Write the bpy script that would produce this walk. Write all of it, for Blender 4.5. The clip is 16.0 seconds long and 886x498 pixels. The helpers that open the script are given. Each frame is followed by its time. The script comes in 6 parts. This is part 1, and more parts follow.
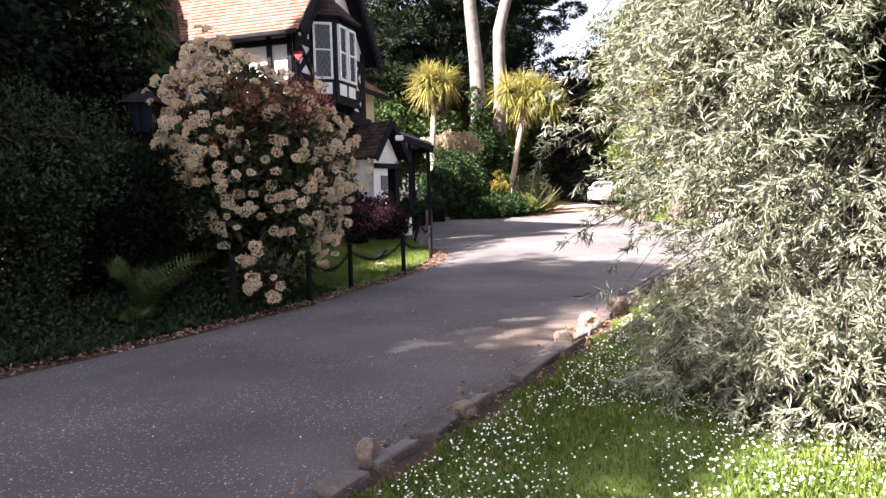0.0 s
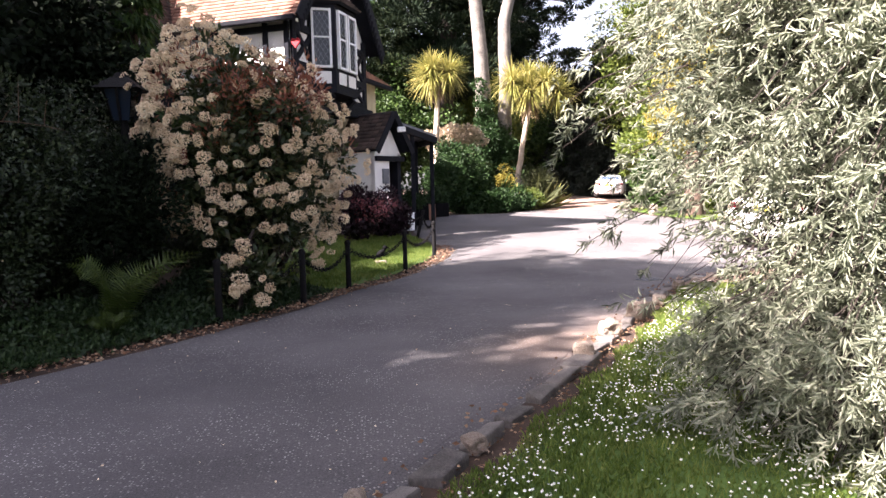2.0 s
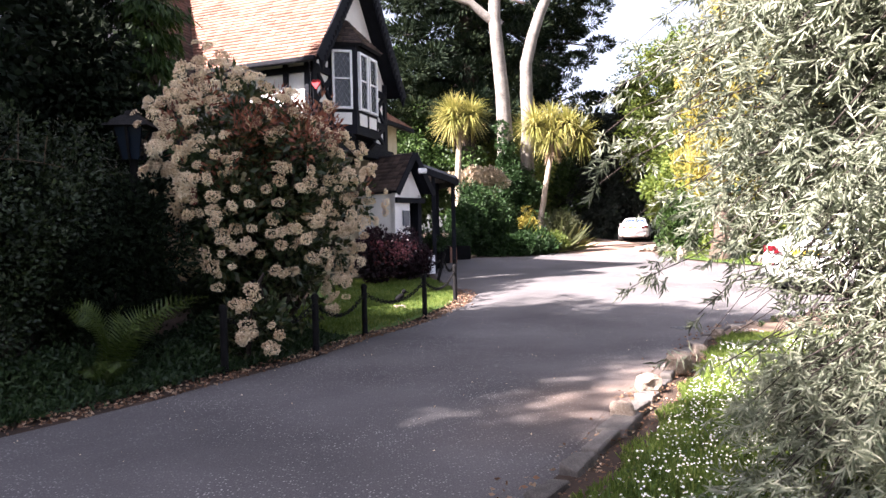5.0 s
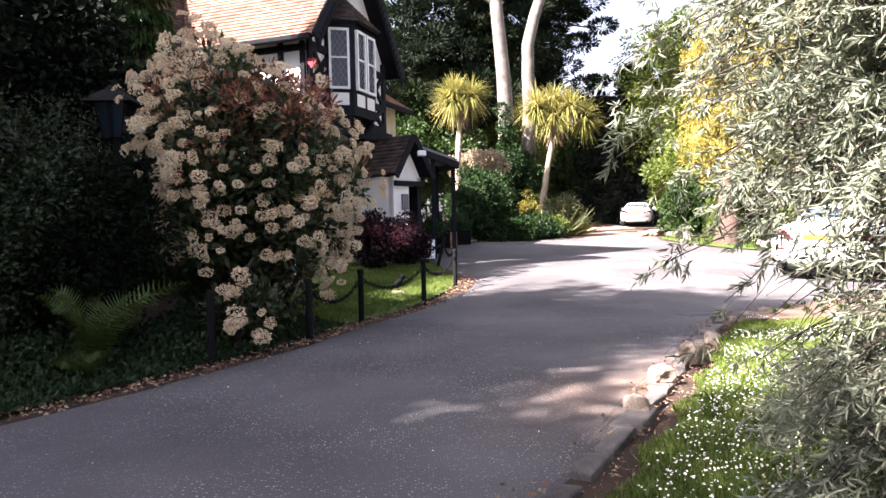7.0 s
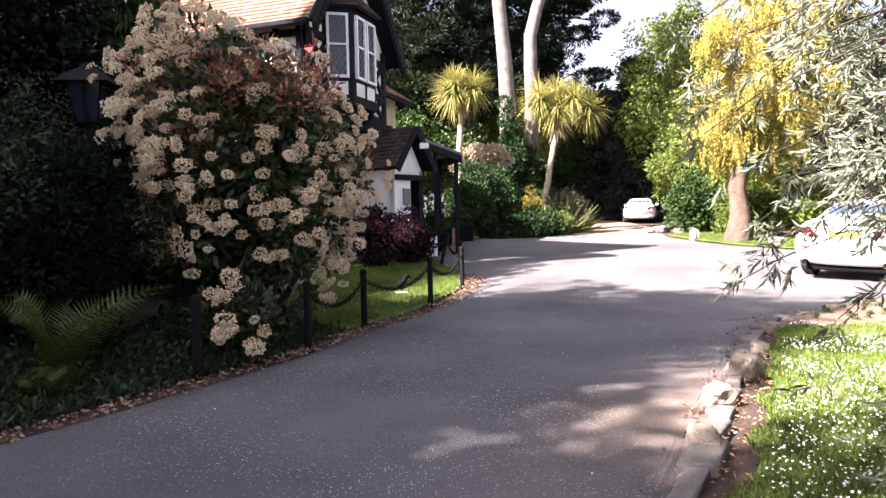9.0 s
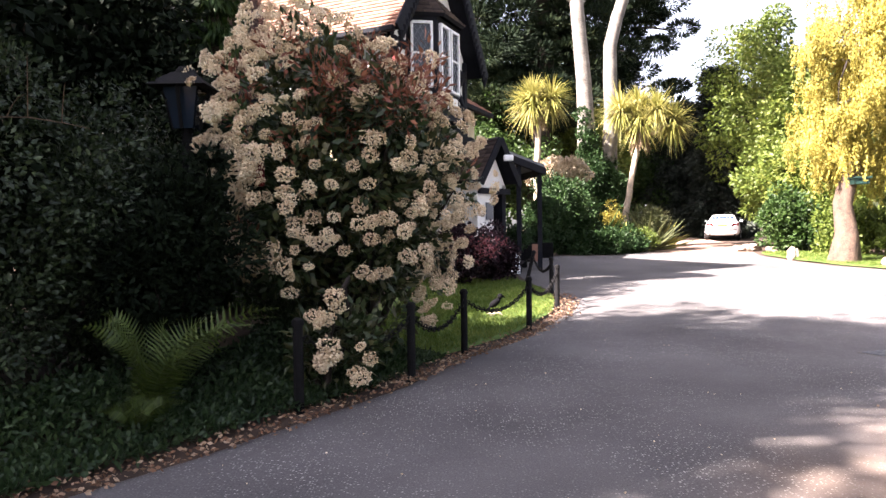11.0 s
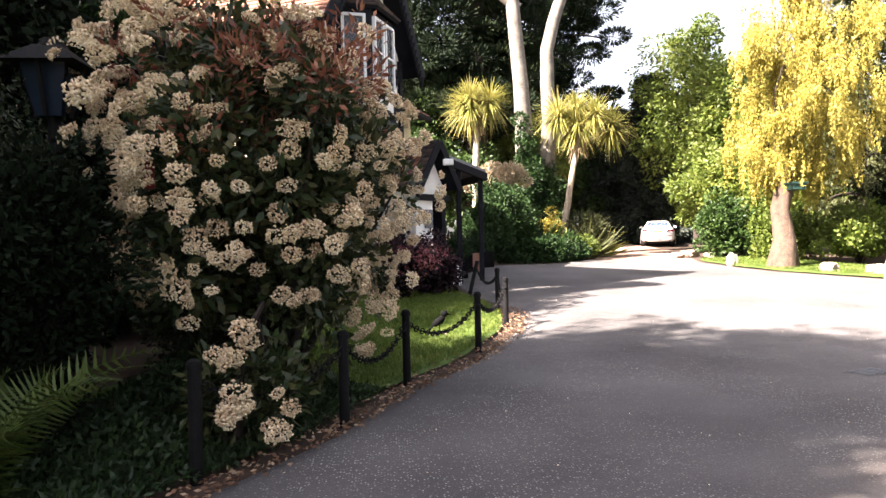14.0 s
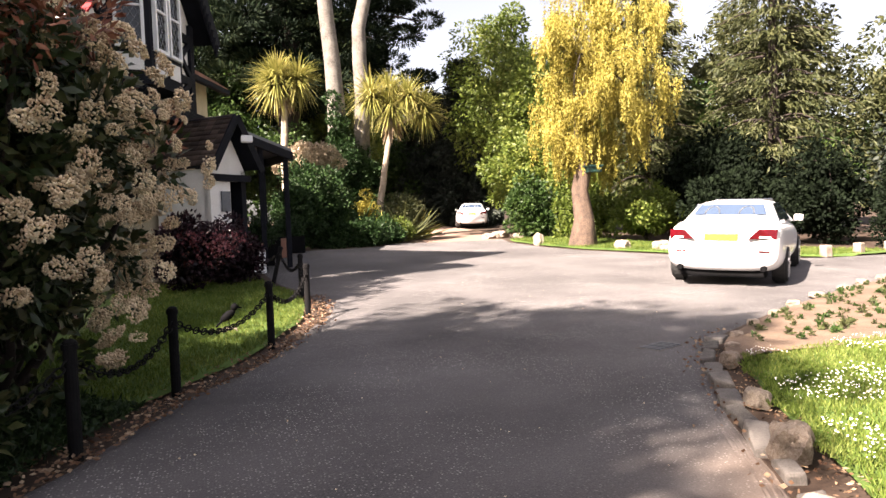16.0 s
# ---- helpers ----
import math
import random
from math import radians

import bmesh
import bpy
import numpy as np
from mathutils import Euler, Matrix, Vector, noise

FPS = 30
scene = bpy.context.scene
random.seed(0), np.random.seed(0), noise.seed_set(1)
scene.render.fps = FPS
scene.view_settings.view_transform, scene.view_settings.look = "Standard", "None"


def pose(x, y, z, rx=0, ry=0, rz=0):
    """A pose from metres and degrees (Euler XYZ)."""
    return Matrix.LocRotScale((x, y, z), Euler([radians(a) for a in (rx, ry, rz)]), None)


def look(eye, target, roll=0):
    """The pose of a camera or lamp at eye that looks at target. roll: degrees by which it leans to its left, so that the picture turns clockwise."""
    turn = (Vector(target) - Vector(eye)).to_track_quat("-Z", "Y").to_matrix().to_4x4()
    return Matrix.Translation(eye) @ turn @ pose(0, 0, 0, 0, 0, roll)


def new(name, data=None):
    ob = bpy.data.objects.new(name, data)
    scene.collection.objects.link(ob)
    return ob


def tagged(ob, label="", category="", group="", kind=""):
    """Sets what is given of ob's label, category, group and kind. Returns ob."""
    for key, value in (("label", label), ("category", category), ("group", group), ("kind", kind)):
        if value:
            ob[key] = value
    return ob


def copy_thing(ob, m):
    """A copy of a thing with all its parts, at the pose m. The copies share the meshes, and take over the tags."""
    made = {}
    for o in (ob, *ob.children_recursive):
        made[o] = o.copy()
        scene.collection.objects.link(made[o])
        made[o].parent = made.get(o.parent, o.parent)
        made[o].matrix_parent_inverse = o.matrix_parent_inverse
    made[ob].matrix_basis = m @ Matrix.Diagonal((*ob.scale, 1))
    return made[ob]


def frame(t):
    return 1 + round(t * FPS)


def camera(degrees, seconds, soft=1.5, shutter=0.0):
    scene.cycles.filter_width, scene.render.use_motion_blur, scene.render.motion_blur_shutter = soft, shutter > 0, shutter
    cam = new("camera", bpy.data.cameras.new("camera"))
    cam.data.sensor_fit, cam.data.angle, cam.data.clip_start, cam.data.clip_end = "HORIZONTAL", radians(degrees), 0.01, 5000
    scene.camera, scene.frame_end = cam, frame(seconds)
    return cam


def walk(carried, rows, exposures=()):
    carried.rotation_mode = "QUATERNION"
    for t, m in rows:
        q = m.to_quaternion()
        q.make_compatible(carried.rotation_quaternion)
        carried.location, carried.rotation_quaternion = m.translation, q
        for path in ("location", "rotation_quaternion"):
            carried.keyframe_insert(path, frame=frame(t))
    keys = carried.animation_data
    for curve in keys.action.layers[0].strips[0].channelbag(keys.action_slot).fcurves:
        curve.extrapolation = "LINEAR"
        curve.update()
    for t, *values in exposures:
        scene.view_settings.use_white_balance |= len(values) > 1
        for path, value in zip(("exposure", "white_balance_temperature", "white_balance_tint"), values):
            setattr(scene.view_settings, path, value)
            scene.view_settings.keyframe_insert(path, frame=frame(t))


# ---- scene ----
cam = camera(67.0, 16.0)
METRES, EYE, TILT, LEAN, TURN = 4.8, 1.25, 0.0, 0.0, -6.0
ROWS = [
    (0.0, 0.0, 0.0, 0.0, -0.11, -4.3, 1.41),
    (0.5, -0.006, 0.0448, 0.0019, -0.66, -4.62, 1.51),
    (1.0, -0.0034, 0.0704, -0.0021, -0.66, -4.59, 1.44),
    (1.5, 0.0041, 0.1007, 0.001, -0.21, -4.72, 1.39),
    (2.0, -0.0022, 0.1333, -0.0008, 0.18, -4.78, 1.4),
    (2.5, -0.0128, 0.1647, 0.0028, 0.23, -4.07, 1.39),
    (3.0, -0.0059, 0.192, 0.0006, 0.38, -2.28, 1.38),
    (3.5, 0.0028, 0.2089, 0.0004, 1.3, -0.71, 1.34),
    (4.0, 0.0019, 0.2157, 0.0004, 1.77, -0.55, 1.36),
    (6.5, -0.0116, 0.2712, -0.0098, 2.09, -2.24, 1.24),
    (7.0, -0.0048, 0.3008, -0.0093, 2.02, -2.33, 1.28),
    (7.5, -0.0145, 0.3376, -0.0091, 1.92, -2.53, 1.29),
    (8.0, -0.0296, 0.3738, -0.0095, 1.09, -2.6, 1.25),
    (8.5, -0.0379, 0.4166, -0.0106, 1.17, -2.64, 1.26),
    (9.0, -0.0454, 0.4446, -0.0098, 1.63, -2.66, 1.19),
    (9.5, -0.0701, 0.475, -0.011, 3.09, -2.54, 1.14),
    (10.0, -0.0988, 0.5051, -0.01, 4.45, -1.73, 0.96),
    (12.5, -0.1957, 0.6657, -0.0015, 8.58, -1.19, 0.66),
    (13.0, -0.1955, 0.6938, 0.0003, 7.89, -1.17, 0.69),
    (13.5, -0.199, 0.7331, 0.0038, 3.96, -0.77, 1.02),
    (14.0, -0.1817, 0.771, 0.0002, 1.21, -0.72, 1.27),
    (14.5, -0.1562, 0.7972, 0.0001, 0.69, -0.74, 1.33),
    (15.0, -0.1409, 0.8263, -0.0024, -2.22, -0.82, 1.5),
    (15.5, -0.1315, 0.8698, -0.0032, -8.77, -1.28, 1.88),
    (16.0, -0.1145, 0.9, -0.0067, -13.87, -2.51, 2.13),
]
EXPOSURES = [(0.0, 2.98, 6450, 25), (2.5, 3.05, 6300, 25), (3.5, 3.06, 6200, 24), (10.0, 3.09, 6350, 24), (12.3, 3.84, 6650, 20), (13.5, 3.5, 6750, 19), (14.5, 3.13, 6850, 18), (15.2, 2.99, 6950, 19), (16.0, 2.65, 7050, 20)]
walk(cam, [(t, pose(0, 0, EYE, TILT, LEAN, TURN) @ pose(METRES * x, METRES * y, METRES * z, 90 + pitch, roll, yaw)) for t, x, y, z, yaw, pitch, roll in ROWS],
     exposures=EXPOSURES)

# ---- world, sun and exposure ----
SUN_AZ, SUN_EL = 246.0, 41.0          # where the sun stands: degrees clockwise from +y, degrees up
world = bpy.data.worlds.new("sky")
scene.world = world
world.use_nodes = True
wn = world.node_tree.nodes
sky = wn.new("ShaderNodeTexSky")
sky.sky_type = "NISHITA"
sky.sun_disc = False
sky.sun_elevation = radians(SUN_EL)
sky.sun_rotation = radians(SUN_AZ)
sky.dust_density = 3.0
sky.air_density = 1.0
sky.ozone_density = 1.0
wn["Background"].inputs[1].default_value = 0.05
haze = wn.new("ShaderNodeHueSaturation")
haze.inputs["Saturation"].default_value = 0.5
world.node_tree.links.new(sky.outputs[0], haze.inputs["Color"])
world.node_tree.links.new(haze.outputs[0], wn["Background"].inputs[0])
sun = new("sun", bpy.data.lights.new("sun", "SUN"))
sun.data.energy = 5.0
sun.data.angle = radians(0.6)
sun.data.color = (1.0, 0.93, 0.82)
sun_dir = Vector((math.sin(radians(SUN_AZ)) * math.cos(radians(SUN_EL)), math.cos(radians(SUN_AZ)) * math.cos(radians(SUN_EL)), math.sin(radians(SUN_EL))))
sun.matrix_world = look(sun_dir * 60, (0, 0, 0))

# ---- materials ----
def ramp_node(nt, stops):
    r = nt.nodes.new("ShaderNodeValToRGB")
    while len(r.color_ramp.elements) < len(stops):
        r.color_ramp.elements.new(0.5)
    for e, (p, c) in zip(r.color_ramp.elements, stops):
        e.position = p
        e.color = (*c, 1)
    return r


def surface(name, dark, light, scale=8.0, rough=0.8, fine=90.0, bump=0.3, bump_scale=60.0, metal=0.0, island=0.0, spec=0.4, detail=8.0, mid=0.5):
    """Two-scale noise colour between two tones, with fine relief."""
    m = bpy.data.materials.new(name)
    m.use_nodes = True
    nt = m.node_tree
    b = nt.nodes["Principled BSDF"]
    co = nt.nodes.new("ShaderNodeTexCoord")
    n1 = nt.nodes.new("ShaderNodeTexNoise")
    n1.inputs["Scale"].default_value = scale
    n1.inputs["Detail"].default_value = detail
    n2 = nt.nodes.new("ShaderNodeTexNoise")
    n2.inputs["Scale"].default_value = fine
    n2.inputs["Detail"].default_value = 3
    mixv = nt.nodes.new("ShaderNodeMath")
    mixv.operation = "MULTIPLY_ADD"
    mixv.inputs[1].default_value = 0.45
    nt.links.new(n2.outputs[0], mixv.inputs[0])
    half = nt.nodes.new("ShaderNodeMath")
    half.operation = "MULTIPLY"
    half.inputs[1].default_value = 0.55
    nt.links.new(n1.outputs[0], half.inputs[0])
    nt.links.new(half.outputs[0], mixv.inputs[2])
    value = mixv.outputs[0]
    if island:
        geo = nt.nodes.new("ShaderNodeNewGeometry")
        info = nt.nodes.new("ShaderNodeObjectInfo")
        add0 = nt.nodes.new("ShaderNodeMath")
        add0.operation = "ADD"
        nt.links.new(geo.outputs["Random Per Island"], add0.inputs[0])
        nt.links.new(info.outputs["Random"], add0.inputs[1])
        fr = nt.nodes.new("ShaderNodeMath")
        fr.operation = "FRACT"
        nt.links.new(add0.outputs[0], fr.inputs[0])
        add = nt.nodes.new("ShaderNodeMath")
        add.operation = "MULTIPLY_ADD"
        add.inputs[1].default_value = island
        nt.links.new(fr.outputs[0], add.inputs[0])
        nt.links.new(value, add.inputs[2])
        sub = nt.nodes.new("ShaderNodeMath")
        sub.operation = "SUBTRACT"
        sub.inputs[1].default_value = island / 2
        nt.links.new(add.outputs[0], sub.inputs[0])
        value = sub.outputs[0]
    r = ramp_node(nt, [(mid - 0.2, dark), (mid + 0.2, light)])
    nt.links.new(value, r.inputs[0])
    nt.links.new(r.outputs[0], b.inputs["Base Color"])
    b.inputs["Roughness"].default_value = rough
    b.inputs["Metallic"].default_value = metal
    b.inputs["Specular IOR Level"].default_value = spec
    if bump:
        n3 = nt.nodes.new("ShaderNodeTexNoise")
        n3.inputs["Scale"].default_value = bump_scale
        n3.inputs["Detail"].default_value = 6
        bp = nt.nodes.new("ShaderNodeBump")
        bp.inputs["Strength"].default_value = bump
        bp.inputs["Distance"].default_value = 0.02
        nt.links.new(n3.outputs[0], bp.inputs["Height"])
        nt.links.new(bp.outputs[0], b.inputs["Normal"])
    for n in (n1, n2):
        nt.links.new(co.outputs["Object"], n.inputs["Vector"])
    return m


def leafy(name, colours, rough=0.5, through_light=0.35, patch=0.6, spec=0.3, per_thing=0.0):
    """Leaf blades: colour by blade and by patch, with light shining through."""
    m = bpy.data.materials.new(name)
    m.use_nodes = True
    nt = m.node_tree
    b = nt.nodes["Principled BSDF"]
    geo = nt.nodes.new("ShaderNodeNewGeometry")
    co = nt.nodes.new("ShaderNodeTexCoord")
    n = nt.nodes.new("ShaderNodeTexNoise")
    n.inputs["Scale"].default_value = patch
    n.inputs["Detail"].default_value = 3
    nt.links.new(co.outputs["Object"], n.inputs["Vector"])
    mul = nt.nodes.new("ShaderNodeMath")
    mul.operation = "MULTIPLY_ADD"
    mul.inputs[1].default_value = 0.6
    info = nt.nodes.new("ShaderNodeObjectInfo")
    tone = nt.nodes.new("ShaderNodeMix")
    tone.inputs[0].default_value = per_thing
    nt.links.new(geo.outputs["Random Per Island"], tone.inputs[2])
    nt.links.new(info.outputs["Random"], tone.inputs[3])
    nt.links.new(tone.outputs[0], mul.inputs[0])
    mp = nt.nodes.new("ShaderNodeMapRange")
    mp.inputs[1].default_value, mp.inputs[2].default_value = 0.3, 0.7
    mp.inputs[3].default_value, mp.inputs[4].default_value = 0.0, 0.4
    nt.links.new(n.outputs[0], mp.inputs[0])
    nt.links.new(mp.outputs[0], mul.inputs[2])
    r = ramp_node(nt, [(i / max(1, len(colours) - 1), c) for i, c in enumerate(colours)])
    nt.links.new(mul.outputs[0], r.inputs[0])
    nt.links.new(r.outputs[0], b.inputs["Base Color"])
    b.inputs["Roughness"].default_value = rough
    b.inputs["Specular IOR Level"].default_value = spec
    if through_light:
        tr = nt.nodes.new("ShaderNodeBsdfTranslucent")
        nt.links.new(r.outputs[0], tr.inputs[0])
        mx = nt.nodes.new("ShaderNodeMixShader")
        mx.inputs[0].default_value = through_light
        nt.links.new(b.outputs[0], mx.inputs[1])
        nt.links.new(tr.outputs[0], mx.inputs[2])
        nt.links.new(mx.outputs[0], nt.nodes["Material Output"].inputs[0])
    return m


def asphalt():
    """Worn drive: broad pale and dark patches, stone chips and dusty tracks."""
    m = surface("asphalt", (0.034, 0.032, 0.0335), (0.160, 0.149, 0.149), 0.6, 0.88, 110, 1.0, 110, detail=10, spec=0.25)
    nt = m.node_tree
    b = nt.nodes["Principled BSDF"]
    base = b.inputs["Base Color"].links[0].from_socket
    co = nt.nodes.new("ShaderNodeTexCoord")
    vo = nt.nodes.new("ShaderNodeTexVoronoi")
    vo.inputs["Scale"].default_value = 58
    nt.links.new(co.outputs["Object"], vo.inputs["Vector"])
    chip = nt.nodes.new("ShaderNodeMapRange")
    chip.inputs[1].default_value, chip.inputs[2].default_value, chip.inputs[3].default_value, chip.inputs[4].default_value = 0.15, 0.42, 1.0, 0.0
    nt.links.new(vo.outputs["Distance"], chip.inputs[0])
    sep = nt.nodes.new("ShaderNodeSeparateColor")
    nt.links.new(vo.outputs["Color"], sep.inputs[0])
    pick = nt.nodes.new("ShaderNodeMapRange")
    pick.inputs[1].default_value, pick.inputs[2].default_value = 0.45, 0.95
    nt.links.new(sep.outputs[0], pick.inputs[0])
    mul = nt.nodes.new("ShaderNodeMath")
    mul.operation = "MULTIPLY"
    nt.links.new(chip.outputs[0], mul.inputs[0])
    nt.links.new(pick.outputs[0], mul.inputs[1])
    # chips show more where the binder has worn off
    wear = nt.nodes.new("ShaderNodeTexNoise")
    wear.inputs["Scale"].default_value = 0.9
    wear.inputs["Detail"].default_value = 4
    nt.links.new(co.outputs["Object"], wear.inputs["Vector"])
    bare = nt.nodes.new("ShaderNodeMapRange")
    bare.inputs[1].default_value, bare.inputs[2].default_value, bare.inputs[3].default_value, bare.inputs[4].default_value = 0.38, 0.62, 0.2, 1.0
    nt.links.new(wear.outputs[0], bare.inputs[0])
    worn = nt.nodes.new("ShaderNodeMath")
    worn.operation = "MULTIPLY"
    nt.links.new(mul.outputs[0], worn.inputs[0])
    nt.links.new(bare.outputs[0], worn.inputs[1])
    mx = nt.nodes.new("ShaderNodeMix")
    mx.data_type = "RGBA"
    nt.links.new(worn.outputs[0], mx.inputs[0])
    nt.links.new(base, mx.inputs[6])
    mx.inputs[7].default_value = (0.50, 0.475, 0.455, 1)
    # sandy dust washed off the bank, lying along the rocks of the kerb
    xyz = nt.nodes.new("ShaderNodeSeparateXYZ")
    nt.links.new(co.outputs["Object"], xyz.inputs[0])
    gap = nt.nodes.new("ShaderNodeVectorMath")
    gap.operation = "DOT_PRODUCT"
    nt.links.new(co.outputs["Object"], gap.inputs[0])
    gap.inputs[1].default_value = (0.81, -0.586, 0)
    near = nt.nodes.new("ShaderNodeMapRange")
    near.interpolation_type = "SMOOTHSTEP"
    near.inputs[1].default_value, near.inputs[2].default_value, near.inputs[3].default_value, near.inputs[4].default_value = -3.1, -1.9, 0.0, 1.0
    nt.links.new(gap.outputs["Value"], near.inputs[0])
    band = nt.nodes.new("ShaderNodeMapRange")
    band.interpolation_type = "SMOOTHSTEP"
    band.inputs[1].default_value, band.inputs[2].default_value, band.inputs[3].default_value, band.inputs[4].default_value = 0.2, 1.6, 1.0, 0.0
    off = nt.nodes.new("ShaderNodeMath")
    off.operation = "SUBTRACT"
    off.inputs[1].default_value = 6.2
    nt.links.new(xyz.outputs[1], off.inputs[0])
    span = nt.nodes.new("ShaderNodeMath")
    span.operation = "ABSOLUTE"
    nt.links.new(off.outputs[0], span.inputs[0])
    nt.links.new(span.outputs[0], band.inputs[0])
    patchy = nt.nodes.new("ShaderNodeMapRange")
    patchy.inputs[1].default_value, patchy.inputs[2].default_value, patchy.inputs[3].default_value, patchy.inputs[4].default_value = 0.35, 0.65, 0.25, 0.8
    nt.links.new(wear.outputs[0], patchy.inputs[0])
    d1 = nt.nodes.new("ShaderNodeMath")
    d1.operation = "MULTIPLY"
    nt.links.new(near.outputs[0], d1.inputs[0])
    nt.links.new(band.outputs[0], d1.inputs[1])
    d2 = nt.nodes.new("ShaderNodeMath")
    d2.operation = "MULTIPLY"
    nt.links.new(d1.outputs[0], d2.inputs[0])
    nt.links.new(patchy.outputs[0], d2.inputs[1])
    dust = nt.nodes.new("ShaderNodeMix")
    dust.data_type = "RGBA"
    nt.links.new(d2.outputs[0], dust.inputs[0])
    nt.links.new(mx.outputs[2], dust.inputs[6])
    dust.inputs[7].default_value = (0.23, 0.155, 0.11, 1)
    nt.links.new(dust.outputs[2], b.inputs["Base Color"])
    return m


M_asphalt = asphalt()
M_gravel = surface("reddish_gravel", (0.16, 0.10, 0.075), (0.32, 0.22, 0.17), 1.5, 0.95, 60, 0.6, 50)
M_earth = surface("leaf_litter_earth", (0.022, 0.014, 0.009), (0.075, 0.045, 0.03), 3, 0.95, 60, 0.6, 40)
M_bedsoil = surface("bed_soil", (0.075, 0.048, 0.033), (0.19, 0.13, 0.092), 3, 0.95, 50, 0.8, 30)
M_lawn = surface("lawn_turf", (0.04, 0.078, 0.012), (0.095, 0.155, 0.026), 2.5, 0.9, 60, 0.8, 60)
M_grass = leafy("grass_blade", [(0.05, 0.092, 0.013), (0.13, 0.19, 0.033), (0.28, 0.31, 0.09)], 0.6, 0.4, 1.5)
M_kerb = surface("kerb_stone", (0.06, 0.054, 0.05), (0.18, 0.16, 0.145), 9, 0.85, 60, 0.5, 40, island=0.3)
M_rock = surface("pale_rock", (0.14, 0.10, 0.075), (0.38, 0.32, 0.26), 7, 0.85, 50, 0.7, 25, island=0.15)
M_lead = surface("lead_came", (0.09, 0.095, 0.105), (0.2, 0.205, 0.22), 20, 0.5, 80, 0)
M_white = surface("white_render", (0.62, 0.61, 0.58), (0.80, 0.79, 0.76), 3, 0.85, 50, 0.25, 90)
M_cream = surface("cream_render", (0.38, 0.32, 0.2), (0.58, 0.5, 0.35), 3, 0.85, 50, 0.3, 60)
M_stone = surface("yellow_stone", (0.28, 0.23, 0.14), (0.52, 0.45, 0.3), 4, 0.9, 40, 0.5, 30, island=0.4)
M_black = surface("black_timber_and_shade", (0.004, 0.0045, 0.007), (0.012, 0.013, 0.018), 6, 0.75, 70, 0.25, 60, spec=0.12)
M_frame = surface("white_paint", (0.66, 0.67, 0.68), (0.82, 0.82, 0.82), 6, 0.4, 80, 0.1, 90)
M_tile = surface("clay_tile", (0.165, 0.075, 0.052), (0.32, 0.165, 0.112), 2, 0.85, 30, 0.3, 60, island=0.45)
M_tile_dark = surface("dark_tile", (0.035, 0.025, 0.022), (0.10, 0.07, 0.06), 3, 0.85, 30, 0.3, 60, island=0.4)
M_slate = surface("slate", (0.05, 0.055, 0.065), (0.13, 0.14, 0.16), 4, 0.5, 40, 0.2, 40, island=0.3)
M_iron = surface("black_iron", (0.005, 0.005, 0.006), (0.014, 0.013, 0.013), 20, 0.75, 90, 0.3, 90, spec=0.1)
M_bark = surface("brown_bark", (0.05, 0.032, 0.022), (0.17, 0.11, 0.075), 6, 0.95, 40, 1.0, 18)
M_bark_dark = surface("dark_bark", (0.012, 0.009, 0.008), (0.05, 0.036, 0.03), 5, 0.95, 40, 1.0, 14)
M_bark_pale = surface("pale_bark", (0.05, 0.045, 0.04), (0.235, 0.21, 0.185), 3.2, 0.85, 25, 0.9, 9)
M_bark_red = surface("reddish_bark", (0.03, 0.02, 0.015), (0.13, 0.085, 0.06), 5, 0.9, 30, 0.9, 14)
M_palmtrunk = surface("fibrous_trunk", (0.2, 0.15, 0.105), (0.46, 0.38, 0.3), 8, 0.95, 50, 1.0, 25)
# Near-black leaf tone: the thicket's and verge's deep shade is in the colour.
M_yew_shade = leafy("shaded_evergreen_leaf", [(0.003, 0.005, 0.003), (0.006, 0.010, 0.005), (0.012, 0.019, 0.009)], 0.75, 0.04, 0.8, spec=0.06)
M_smallleaf = leafy("small_evergreen_leaf", [(0.008, 0.014, 0.006), (0.02, 0.033, 0.013), (0.055, 0.075, 0.03)], 0.45, 0.12, 2.5, spec=0.3)
M_ivy = leafy("ivy_leaf", [(0.007, 0.018, 0.006), (0.018, 0.042, 0.012), (0.04, 0.075, 0.022)], 0.5, 0.2, 0.8, spec=0.2)
M_vib = leafy("viburnum_leaf", [(0.012, 0.026, 0.009), (0.034, 0.052, 0.018), (0.12, 0.10, 0.045)], 0.32, 0.2, 1.2)
M_redleaf = leafy("young_red_leaf", [(0.09, 0.025, 0.018), (0.22, 0.075, 0.045), (0.36, 0.17, 0.1)], 0.35, 0.3, 1.2)
M_pear = leafy("silver_leaf", [(0.055, 0.072, 0.043), (0.22, 0.245, 0.17), (0.50, 0.51, 0.39)], 0.55, 0.35, 1.0)
M_green = leafy("fresh_green_leaf", [(0.04, 0.065, 0.012), (0.098, 0.138, 0.024), (0.2, 0.225, 0.05)], 0.5, 0.4, 0.35)
M_midgreen = leafy("mid_green_leaf", [(0.013, 0.032, 0.008), (0.035, 0.07, 0.015), (0.075, 0.115, 0.028)], 0.5, 0.3, 0.35)
M_olive = leafy("olive_needle", [(0.02, 0.028, 0.01), (0.055, 0.064, 0.022), (0.11, 0.11, 0.045)], 0.6, 0.25, 0.4)
M_gold = leafy("golden_spray", [(0.105, 0.09, 0.015), (0.33, 0.275, 0.05), (0.54, 0.475, 0.14)], 0.6, 0.35, 0.8)
M_pine = leafy("pine_needle", [(0.005, 0.01, 0.006), (0.012, 0.021, 0.011), (0.036, 0.046, 0.018)], 0.7, 0.1, 0.3, spec=0.08)
